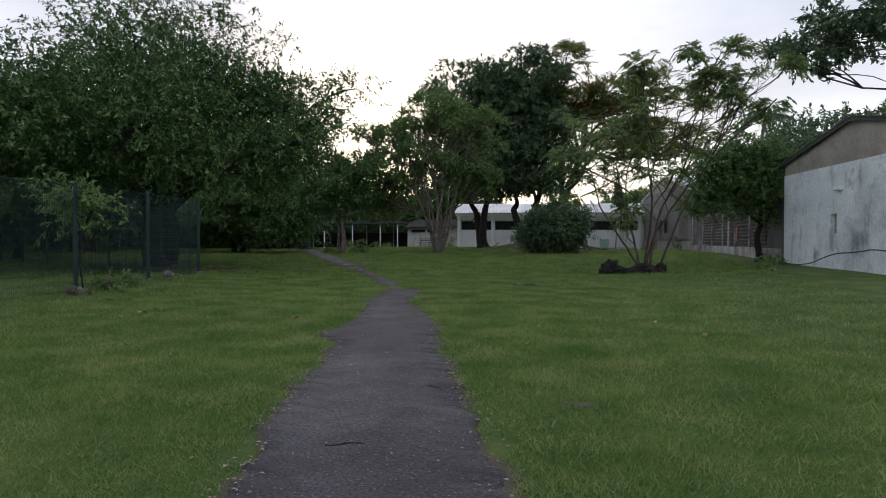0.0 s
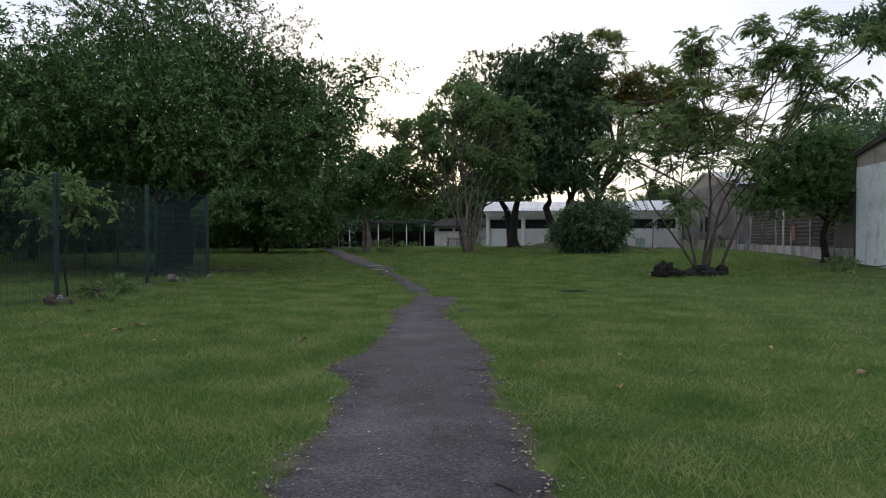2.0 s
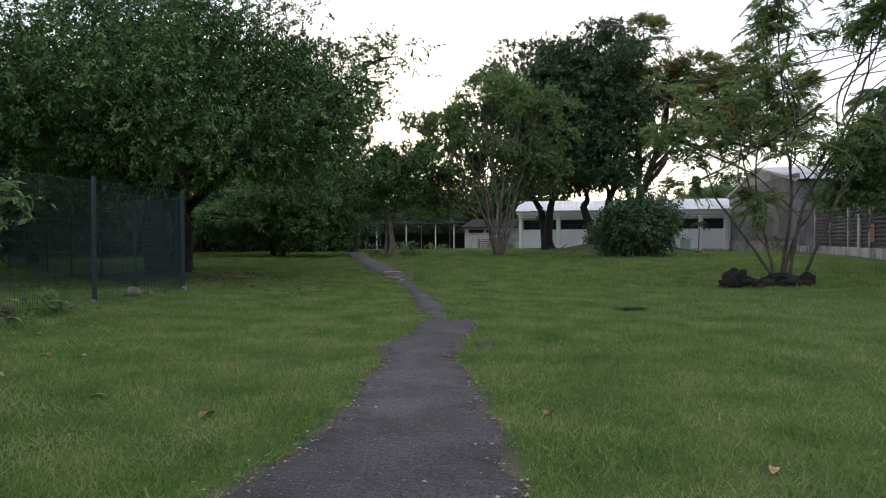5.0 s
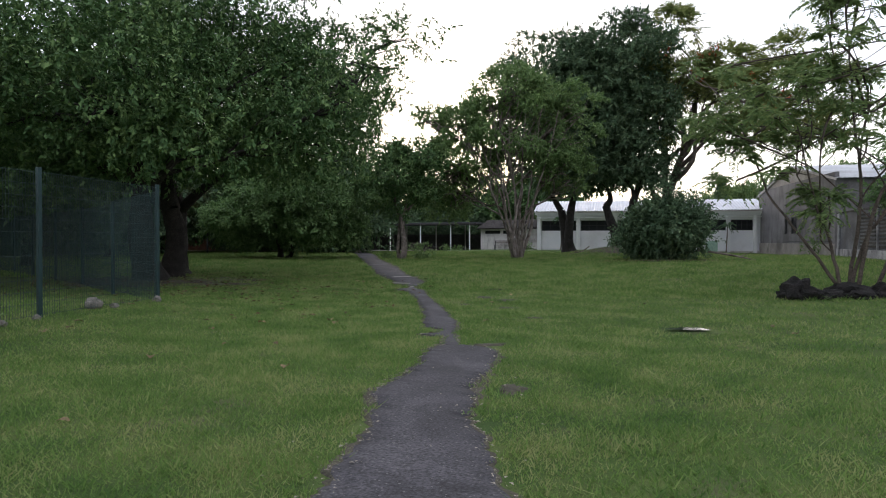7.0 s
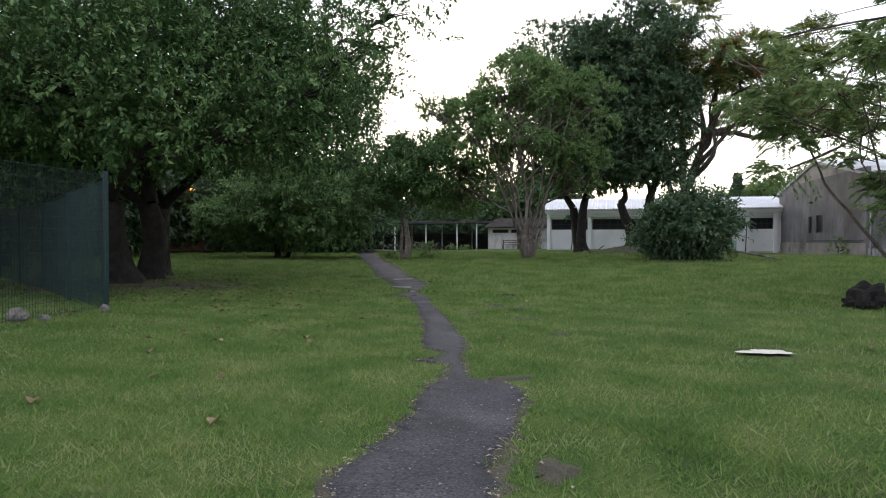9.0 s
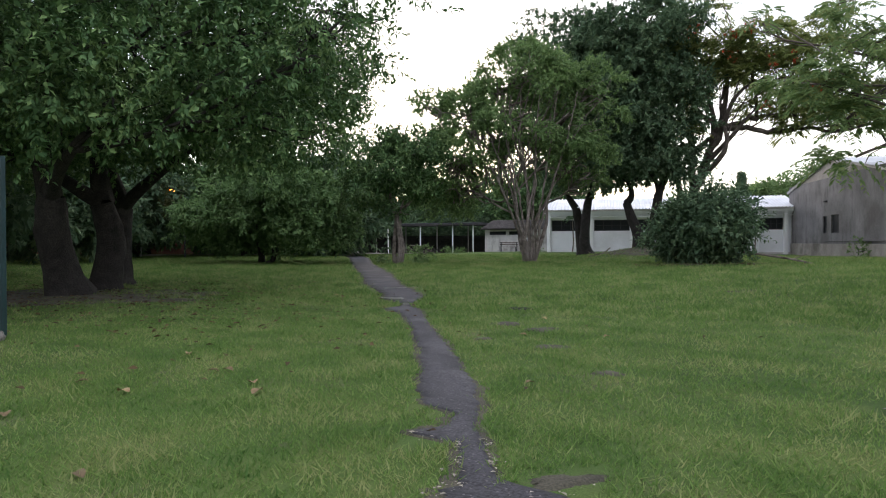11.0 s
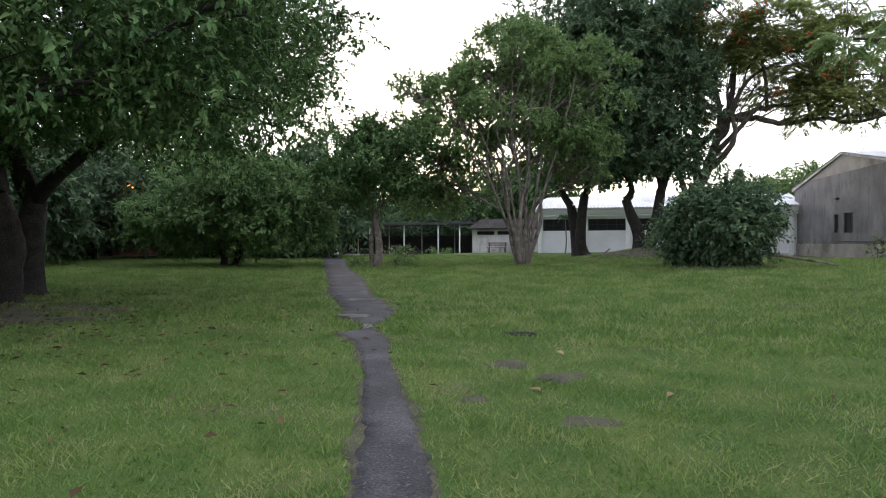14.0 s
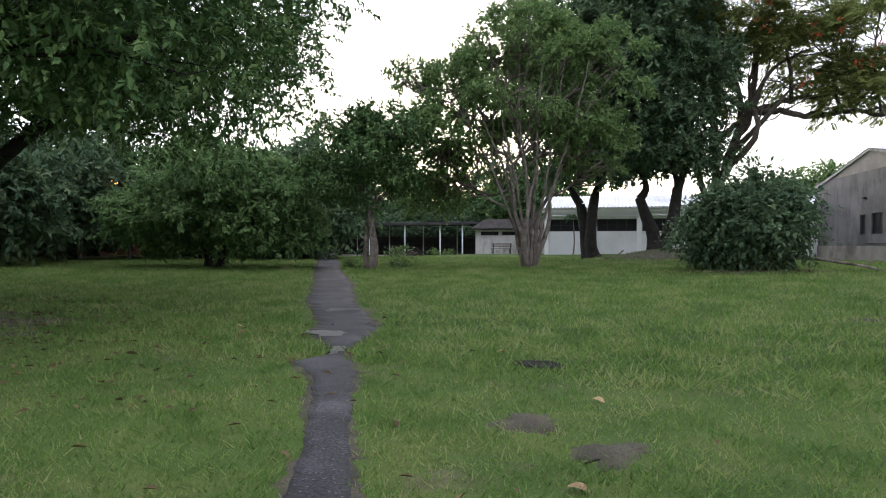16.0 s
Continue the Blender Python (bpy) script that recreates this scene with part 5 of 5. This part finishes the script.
def fallen_leaf(at, size, seed, material=M_DRYLEAF):
    """A curled dry leaf lying on the grass."""
    rng = np.random.default_rng(seed)
    bm = bmesh.new()
    grid = []
    for s in np.linspace(0, 1, 6):
        w = 0.3 * math.sin(math.pi * min(1, 0.06 + s * 0.94)) ** 0.8
        grid.append([bm.verts.new((s - 0.5, k * w, 0.05 + 0.14 * abs(k) * w * 3 + 0.10 * math.sin(s * 3))) for k in (-1, 0, 1)])
    for a, b in zip(grid[:-1], grid[1:]):
        for k in range(2):
            bm.faces.new((a[k], b[k], b[k + 1], a[k + 1]))
    bmesh.ops.scale(bm, vec=(size, size, size), verts=bm.verts)
    me = bpy.data.meshes.new("fallen_leaf")
    bm.to_mesh(me)
    bm.free()
    me.materials.append(material)
    ob = new("fallen_leaf", me)
    ob.matrix_world = pose(at[0], at[1], float(gz(*at)) + 0.012, rng.uniform(-8, 8), rng.uniform(-8, 8), rng.uniform(0, 360))
    return tagged(ob, "dry brown fallen leaf lying on the grass", "leaf", "fallen leaves on the lawn")


rng_l = np.random.default_rng(51)
for i in range(60):
    yy = rng_l.uniform(8, 27)
    side = rng_l.uniform(1.0, 6.5)
    fallen_leaf((-0.3 - 0.375 * yy - side * (1 if i % 4 else -1), yy), rng_l.uniform(0.09, 0.19), 400 + i)


def litter():
    """Small pale petals, grit and leaf scraps on the asphalt and the near grass."""
    rng = np.random.default_rng(61)
    k = rng.integers(60, 380, 2600)
    edge = np.where(rng.random(2600) < 0.5, PL[k], -PR[k]) * (1.0 + 0.09 * rng.standard_normal(2600))
    off = np.where(rng.random(2600) < 0.88, edge, rng.uniform(-1.15, 1.15, 2600))
    x, y = PX[k] - PD[k, 1] * off, PY[k] + PD[k, 0] * off
    base = np.stack([x, y, gz(x, y) + 0.026], -1)
    a = rng.uniform(0, 6.28, len(x))
    ax = np.stack([np.cos(a), np.sin(a), 0.12 * rng.random(len(x))], -1)
    ln = 0.01 + 0.036 * rng.random(len(x)) ** 3
    nm = np.tile([0.05, 0, 1.0], (len(x), 1))
    tagged(new("petal_litter", leaf_mesh(base, ax, nm, ln, ln * 0.6, M_GRAVEL)), "small pale petals and grit scattered on the path", "litter", kind="stuff")


litter()


def twig(at, length, turn, seed, r=0.008, lift=0.02, label="thin dry twig lying on the path"):
    rng = np.random.default_rng(seed)
    pile = Pile()
    line = bend((-length / 2, 0, 0), (length / 2, 0, 0), rng, 9, 0.09)
    line[:, 2] = np.abs(line[:, 2]) * 0.25
    pile.add(tube(line, np.linspace(r, r * 0.35, 9), 5))
    pile.add(tube(bend(line[4], line[4] + np.array([length * 0.2, length * 0.16, 0.01]), rng, 5, 0.08), np.linspace(r * 0.6, r * 0.25, 5), 4))
    ob = new("twig", pile.mesh(M_BARK, "twig"))
    ob.matrix_world = pose(at[0], at[1], float(gz(*at)) + lift, 0, 0, turn)
    return tagged(ob, label, "twig")


twig((-1.4, 5.5), 0.2, -35, 71, 0.005)
twig((-1.5, 3.75), 0.24, 25, 72, 0.006)


def water_patch(name, at, rx, ry, turn, seed, label, lift):
    """A shallow puddle with an uneven shore."""
    rng = np.random.default_rng(seed)
    a = np.linspace(0, 2 * math.pi, 48, endpoint=False)
    w = 1 + 0.22 * np.sin(2 * a + rng.uniform(0, 6)) + 0.16 * np.sin(3 * a + rng.uniform(0, 6)) + 0.1 * np.sin(7 * a + rng.uniform(0, 6)) + 0.05 * rng.standard_normal(48)
    c = float(gz(*at)) + lift
    co, si = math.cos(radians(turn)), math.sin(radians(turn))
    v = [(0, 0, 0)]
    for k in (0.35, 0.7, 1.0):
        for r, t in zip(w, a):
            x, y = k * rx * r * math.cos(t), k * ry * r * math.sin(t)
            v.append((x, y, float(gz(at[0] + co * x - si * y, at[1] + si * x + co * y)) + lift - c))
    f = [(0, i + 1, (i + 1) % 48 + 1) for i in range(48)]
    f += [(k * 48 + i + 1, k * 48 + 49 + i, k * 48 + 49 + (i + 1) % 48, k * 48 + (i + 1) % 48 + 1) for k in (0, 1) for i in range(48)]
    ob = new(name, raw(v, f, M_WATER if name == "lawn_puddle" else M_RIPPLE, name=name))
    ob.matrix_world = pose(at[0], at[1], c, 0, 0, turn)
    return tagged(ob, label, "puddle", kind="structure")


water_patch("puddle", (-11.5, 27.05), 0.3, 0.3, 20, 1, "shallow puddle reflecting the pale sky on the path", 0.026)
water_patch("puddle", (-12.9, 29.9), 0.3, 0.3, 30, 2, "shallow puddle reflecting the pale sky on the path", 0.026)
water_patch("puddle", (-10.56, 25.75), 0.09, 0.34, 28, 3, "small puddle in a hole of the broken path", 0.026)
water_patch("lawn_puddle", (-2.48, 18.95), 0.34, 0.14, 4, 4, "bright rain puddle lying in the lawn", 0.035)


def drain(at):
    root = empty("drain_hole", pose(at[0], at[1], float(gz(*at)) + 0.004), "flush drain hole in the lawn with a broken rim, its depth painted dark", "drain")
    rng = np.random.default_rng(3)
    a = np.linspace(0, 2 * math.pi, 28, endpoint=False)
    rings = []
    for r, z in ((0.27, 0.002), (0.24, 0.016), (0.2, 0.014), (0.17, 0.006)):
        rings.append([(r * (1 + 0.1 * rng.standard_normal()) * math.cos(t) * 1.15, r * math.sin(t) * 0.8, z + 0.008 * rng.random()) for t in a])
    v = [q for ring in rings for q in ring]
    f = [(k * 28 + i, k * 28 + (i + 1) % 28, (k + 1) * 28 + (i + 1) % 28, (k + 1) * 28 + i) for k in range(3) for i in range(28)]
    part("rim", raw(v, f, M_ROCK, name="rim"), M_ROCK, root)
    # flush near-black disc: the shade inside the hole is painted, nothing is sunk
    part("painted_depth", raw([(0.18 * math.cos(t) * 1.15, 0.18 * math.sin(t) * 0.8, 0.008) for t in a], [tuple(range(28))], M_ROCK, name="painted_depth"), M_ROCK, root)


drain((-7.87, 25.7))



def bare_patch(at, rx, ry, turn, seed):
    rng = np.random.default_rng(seed)
    n = 40
    a = np.linspace(0, 2 * math.pi, n, endpoint=False)
    v, f = [(at[0], at[1], float(gz(*at)) + 0.02)], []
    c, s = math.cos(radians(turn)), math.sin(radians(turn))
    for k, sc in ((0, 0.6), (1, 1.0)):
        for t in a:
            w = sc * (1 + 0.2 * math.sin(3 * t + seed) + 0.16 * rng.standard_normal())
            x, y = rx * w * math.cos(t), ry * w * math.sin(t)
            X, Y = at[0] + c * x - s * y, at[1] + s * x + c * y
            v.append((X, Y, float(gz(X, Y)) + (0.014 if k == 0 else -0.012)))
    for i in range(n):
        j = (i + 1) % n
        f.append((0, 1 + i, 1 + j)), f.append((1 + i, 1 + n + i, 1 + n + j, 1 + j))
    tagged(new("bare_patch", raw(v, f, M_SOIL, True)), "worn patch of bare grey soil in the lawn", "soil", kind="structure")


for i, (x, y, rx, ry, tn) in enumerate(BARE):
    bare_patch((x, y), rx, ry, tn, 20 + i)


# ---- stump, mound, stones and small plants ----
def lump(name, at, size, material, seed, label, category, sink=0.3, group="", spikes=0.35):
    """A craggy rounded block."""
    bm = bmesh.new()
    bmesh.ops.create_icosphere(bm, subdivisions=3, radius=1)
    off = Vector((seed * 3.1, seed * 1.7, seed))
    for v in bm.verts:
        d = v.co.normalized()
        v.co = d * (1 + spikes * noise.noise(d * 1.6 + off) + spikes * 0.6 * noise.noise(d * 4 + off))
    bmesh.ops.scale(bm, vec=size, verts=bm.verts)
    me = bpy.data.meshes.new(name)
    bm.to_mesh(me)
    bm.free()
    me.materials.append(material)
    ob = new(name, me)
    ob.matrix_world = pose(at[0], at[1], float(gz(*at)) + size[2] * (1 - sink) * 0.8, 0, 0, seed * 40)
    return tagged(ob, label, category, group)


for i, (x, y, sx, sy, sz) in enumerate([(-0.2, 25.3, 0.3, 0.28, 0.34), (0.2, 25.35, 0.26, 0.25, 0.18), (0.6, 25.6, 0.34, 0.28, 0.14), (1.2, 25.6, 0.36, 0.3, 0.12), (1.65, 25.9, 0.26, 0.24, 0.22), (1.05, 26.2, 0.48, 0.42, 0.24), (-0.42, 25.3, 0.2, 0.18, 0.16)]):
    lump("charred_root", (x, y), (sx, sy, sz), M_ROCK, 3 + i, "blackened craggy root lump of an old stump", "stump", 0.35, "old stump roots", 0.5)
for i, (x, y, s) in enumerate([(-13.0, 18.2, 0.08), (-12.3, 15.0, 0.06), (-12.1, 14.3, 0.06), (-12.75, 16.9, 0.06), (-11.6, 11.9, 0.08)]):
    lump("stone", (x, y), (s * 1.3, s, s), M_STONE, 30 + i, "pale rough stone at the fence foot", "stone", 0.3, "stones along the fence")
for i, (x, y, sx, sz) in enumerate([(-11.31, 11.42, 0.11, 0.13), (-11.67, 12.84, 0.12, 0.14), (-11.2, 11.75, 0.08, 0.07)]):
    lump("broken_stump", (x, y), (sx, sx * 0.7, sz), M_BARK_MID, 60 + i, "small brown broken stump at the fence foot", "stump", 0.3, "stumps along the fence", 0.5)
lump("concrete_block", (-12.95, 16.6), (0.17, 0.12, 0.13), M_STONE, 41, "grey broken concrete lump inside the fence", "block", 0.2, "", 0.2)


def mound_litter():
    """Brown leaf litter and soil over the mound, under the bush and under the spreading tree."""
    n = 56
    g = np.linspace(-1, 1, n)
    gx, gy = np.meshgrid(g, g)
    # the third patch is soil and litter, and paints the tree's ground shade too
    for at, rx, ry, label in (((-7.4, 55.6), 4.4, 3.2, "brown soil mound with dry leaves around the trunk"), ((-4.3, 45.2), 3.0, 1.7, "brown leaf litter under the bush"), ((-20.2, 25.2), 4.6, 3.4, "bare soil and dry leaves that also paint the spreading tree's shade")):
        x, y = at[0] + gx * rx, at[1] + gy * ry
        r = np.hypot(gx, gy) + 0.14 * np.sin(5 * gx + 2 * gy) + 0.08 * np.sin(13 * gx - 9 * gy)
        z = gz(x, y) + np.clip(0.05 - 0.09 * sm((r - 0.6) / 0.3), -0.05, 0.05) + 0.02 * np.sin(21 * gx) * np.sin(17 * gy)
        v = np.stack([x, y, z], -1).reshape(-1, 3)
        i, j = np.meshgrid(np.arange(n - 1), np.arange(n - 1))
        a = (j * n + i).ravel()
        me = fast(v, np.stack([a, a + 1, a + n + 1, a + n], -1), M_SOIL, "soil_mound")
        tagged(new("soil_mound", me), label, "soil", kind="structure")


mound_litter()


def leaf_carpet():
    """Dry leaves strewn under the spreading tree and the bush."""
    rng = np.random.default_rng(66)
    pts = []
    for x, y, sx, sy, n in ((-20.0, 25.2, 3.2, 2.4, 1500), (-4.3, 45.0, 1.8, 0.9, 500), (-7.4, 55.4, 2.6, 1.8, 500), (-12.5, 21.5, 2.6, 2.6, 260)):
        pts.append(np.stack([rng.normal(x, sx, n), rng.normal(y, sy, n)], -1))
    p = np.concatenate(pts)
    base = np.concatenate([p, (gz(p[:, 0], p[:, 1]) + 0.055)[:, None]], 1)
    a = rng.uniform(0, 6.28, len(p))
    ax = np.stack([np.cos(a), np.sin(a), rng.uniform(-0.2, 0.3, len(p))], -1)
    ln = rng.uniform(0.06, 0.14, len(p))
    nm = np.array([0, 0, 1.0]) + 0.3 * rng.standard_normal((len(p), 3))
    tagged(new("leaf_carpet", leaf_mesh(base, ax, nm, ln, ln * 0.5, M_DEADLEAF)), "brown dead leaves strewn under the trees", "leaves", kind="stuff")


leaf_carpet()


def low_plant(at, r, h, seed, material=M_LEAF_FRESH, label="small leafy green plant in the lawn"):
    tree("low_plant", at, label, "plant", [(0, 0, h * 0.55, r, r, h * 0.45), (r * 0.5, 0, h * 0.4, r * 0.6, r * 0.6, h * 0.3)], material, M_BARK, [(0, 0)], 0.02, h * 0.3, seed, sprays=60, per=8, leaf=0.15, spray=0.2, gap=-1, twigs=3, tuft=0.25, group="small plants in the lawn")


for i, (x, y, r, h) in enumerate([(-28.3, 73.5, 0.55, 0.7), (-26.6, 73.0, 0.7, 0.4), (-18.6, 70.6, 0.5, 0.7), (-18.9, 45.2, 0.25, 0.25), (-21.0, 45.0, 0.22, 0.25), (-19.6, 47.5, 0.4, 0.8), (-31.5, 72, 0.9, 0.9), (-11.9, 13.6, 0.1, 0.1), (-11.6, 12.6, 0.1, 0.12), (6.4, 30.8, 0.3, 0.3), (5.6, 27.0, 0.3, 0.16), (4.6, 59.5, 0.6, 1.2)]):
    low_plant((x, y), r, h, 500 + i)
tree("fence_sapling", (-12.2, 12.6), "leafy sapling leaning through the mesh fence", "sapling",
     [(-0.3, 0, 2.3, 0.6, 0.5, 0.4), (0.4, -0.1, 1.9, 0.5, 0.4, 0.4), (-0.5, 0.1, 1.5, 0.5, 0.4, 0.35)],
     M_LEAF_FRESH, M_BARK, [(0, 0)], 0.025, 1.1, 80, sprays=160, per=8, leaf=0.15, spray=0.3, gap=-0.6, twigs=3, tuft=0.22)


def rubble():
    """Heap of dry cut branches beside the walkway."""
    rng = np.random.default_rng(15)
    at = (-31.5, 74.5)
    root = empty("branch_heap", pose(at[0], at[1], float(gz(*at))), "heap of dry brown cut branches by the walkway", "heap")
    for i in range(34):
        a, t = rng.uniform(0, math.pi), rng.uniform(-0.25, 0.35)
        c = np.array([rng.normal(0, 0.9), rng.normal(0, 0.4), 0.15 + 0.5 * rng.random()])
        d = np.array([math.cos(a), math.sin(a) * 0.6, t]) * rng.uniform(0.5, 1.3)
        p = Pile()
        line = bend(c - d, c + d, rng, 6, 0.08)
        line[:, 2] = np.maximum(line[:, 2], 0.02)
        p.add(tube(line, np.linspace(0.04, 0.015, 6), 5))
        part("branch", p.mesh(M_BARK_PALE if i % 2 else M_BARK, "branch"), M_BARK, root)


rubble()


def dead_branch(at, turn, length, seed, r, label):
    rng = np.random.default_rng(seed)
    p = Pile()
    line = bend((0, 0, 0.55), (length, 0, 0.04), rng, 10, 0.07)
    line[:, 2] = np.maximum(line[:, 2], 0.03)
    p.add(tube(line, np.linspace(r, r * 0.5, 10), 7, 0.06, rng))
    p.add(tube(bend(line[5], line[5] + np.array([0.7, 0.5, 0.2]), rng, 5, 0.1), np.linspace(r * 0.5, r * 0.2, 5), 5))
    ob = new("dead_branch", p.mesh(M_BARK_PALE, "dead_branch"))
    ob.matrix_world = pose(at[0], at[1], float(gz(*at)), 0, 0, turn)
    tagged(ob, label, "branch")


dead_branch((-2.6, 46.2), -8, 2.9, 90, 0.07, "bent pale dead branch lying beside the bush")
dead_branch((-9.6, 53.0), 200, 1.3, 91, 0.04, "dry dead branch stuck in the mound")


# ---- lamps, pole, far yard ----
def street_lamp(at, h, seed):
    z = float(gz(*at))
    root = empty("street_lamp", pose(at[0], at[1], z - 0.05), "tall street lamp glowing orange among dark trees", "street lamp", "glowing street lamps")
    p = Pile()
    p.add(tube([(0, 0, 0), (0, 0, h * 0.5), (0, 0, h)], [0.08, 0.065, 0.05], 8))
    p.add(tube([(0, 0, h - 0.1), (0, -0.5, h + 0.05), (0, -1.0, h + 0.08)], [0.035, 0.03, 0.03], 6))
    part("pole", p.mesh(M_DARK, "pole"), M_DARK, root)
    part("head", box(-0.14, 0.14, -1.45, -0.9, h + 0.02, h + 0.16, 0.03), M_DARK, root)
    bm = bmesh.new()
    bmesh.ops.create_uvsphere(bm, u_segments=14, v_segments=8, radius=0.2)
    bmesh.ops.scale(bm, vec=(0.8, 1.15, 0.75), verts=bm.verts)
    bmesh.ops.translate(bm, vec=(0, -1.18, h - 0.02), verts=bm.verts)
    part("lens", bm, M_LAMP, root, "orange glowing lamp glass")


street_lamp((-40.6, 50.6), 5.1, 1)
street_lamp((-46.0, 75.5), 6.2, 2)
street_lamp((-43.5, 84.5), 6.4, 3)


def leaning_pole():
    p = Pile()
    at = (-45.7, 51.2)
    p.add(tube([(0, 0, -0.2), (0.15, 0, 1.5), (0.5, 0, 3.0), (0.9, 0, 4.2)], [0.075, 0.07, 0.06, 0.05], 8))
    ob = new("leaning_pole", p.mesh(M_OFFWHITE, "leaning_pole"))
    ob.matrix_world = pose(at[0], at[1], float(gz(*at)))
    tagged(ob, "pale thin leaning pole at the lawn's far edge", "pole")


leaning_pole()


def yard_kerb():
    """Low pale kerb that closes the far lawn before the hedge."""
    root = empty("lawn_kerb", pose(-49, 53.5, 0.3, 0, 0, 30), "long low pale concrete kerb before the dark hedge", "kerb", kind="structure")
    for i in range(16):
        part("kerb_stone", box(i * 1.2, i * 1.2 + 1.17, 0, 0.2, -0.3, 0.22, 0.015), M_CONCRETE, root)


yard_kerb()


def far_block():
    """Dim two-storey building behind the hedge."""
    root = empty("yard_building", pose(-88, 62, 0, 0, 0, 14), "dim reddish two-storey building behind the hedge", "building")
    holes = [(x, x + 1.6, z, z + 1.4) for x in np.arange(2, 28, 4.0) for z in (1.2, 4.6)]
    part("wall", raw(*wall_with_holes(0, 30, -0.5, 7.5, 0, 0.3, holes), M_BRICKRED, name="wall"), M_BRICKRED, root)
    part("wall", box(0, 30, 6, 6.3, -0.5, 7.5), M_BRICKRED, root)
    part("wall", box(29.7, 30, 0.302, 6, -0.5, 7.5), M_BRICKRED, root)
    part("wall", box(0, 0.3, 0.302, 6, -0.5, 7.5), M_BRICKRED, root)
    part("roof", box(-0.4, 30.4, -0.5, 6.7, 7.5, 7.8, 0.03), M_DARK, root)
    for h in holes:
        window(root, h[0] + 0.005, h[1] - 0.005, h[2] + 0.005, h[3] - 0.005, 0.15, M_DARK, 2, 0, "dark window")


far_block()


def hose():
    """Black cable sagging along the pale blue house's wall."""
    p = Pile()
    a, b = np.array([7.0, 31.4]), np.array([8.9, 21.5])
    n = unit(np.array([-(31.4 - 21.5), -(8.9 - 7.0)]))
    s = np.linspace(0, 1, 24)
    xy = a + (b - a) * s[:, None] + n * 0.12
    z = gz(xy[:, 0], xy[:, 1]) + 0.03 + np.interp(s, [0, 0.15, 0.3, 0.5, 0.7, 1], [0.02, 0.02, 0.2, 0.62, 0.78, 0.7]) + 0.03 * np.sin(s * 19)
    p.add(tube(np.concatenate([xy, z[:, None]], 1), np.full(24, 0.022), 6))
    tagged(new("black_cable", p.mesh(M_DARK, "black_cable")), "black cable sagging along the foot of the blue wall", "cable")


hose()


def wires():
    """Thin overhead line above the white building's roof."""
    p = Pile()
    s = np.linspace(0, 1, 20)
    a, b = np.array([-7.0, 72.0, 9.8]), np.array([6.0, 70.5, 7.0])
    line = a + (b - a) * s[:, None]
    line[:, 2] -= 0.5 * np.sin(s * math.pi)
    p.add(tube(line, np.full(20, 0.015), 4))
    tagged(new("overhead_wire", p.mesh(M_DARK, "overhead_wire")), "thin dark wire strung to the grey house", "wire")


wires()


def bin_box(at):
    root = empty("storage_bin", pose(at[0], at[1], float(gz(*at)), 0, 0, 8), "pale green plastic bin standing before the white wall", "bin")
    m = mat("pale_green_plastic", (0.30, 0.46, 0.38), (0.36, 0.52, 0.43), 3, 30, 0.5, 0.05)
    part("body", box(-0.45, 0.45, -0.35, 0.35, 0, 0.9, 0.04), m, root)
    part("lid", box(-0.48, 0.48, -0.38, 0.38, 0.9, 0.98, 0.03), m, root)


bin_box((-1.6, 72.3))
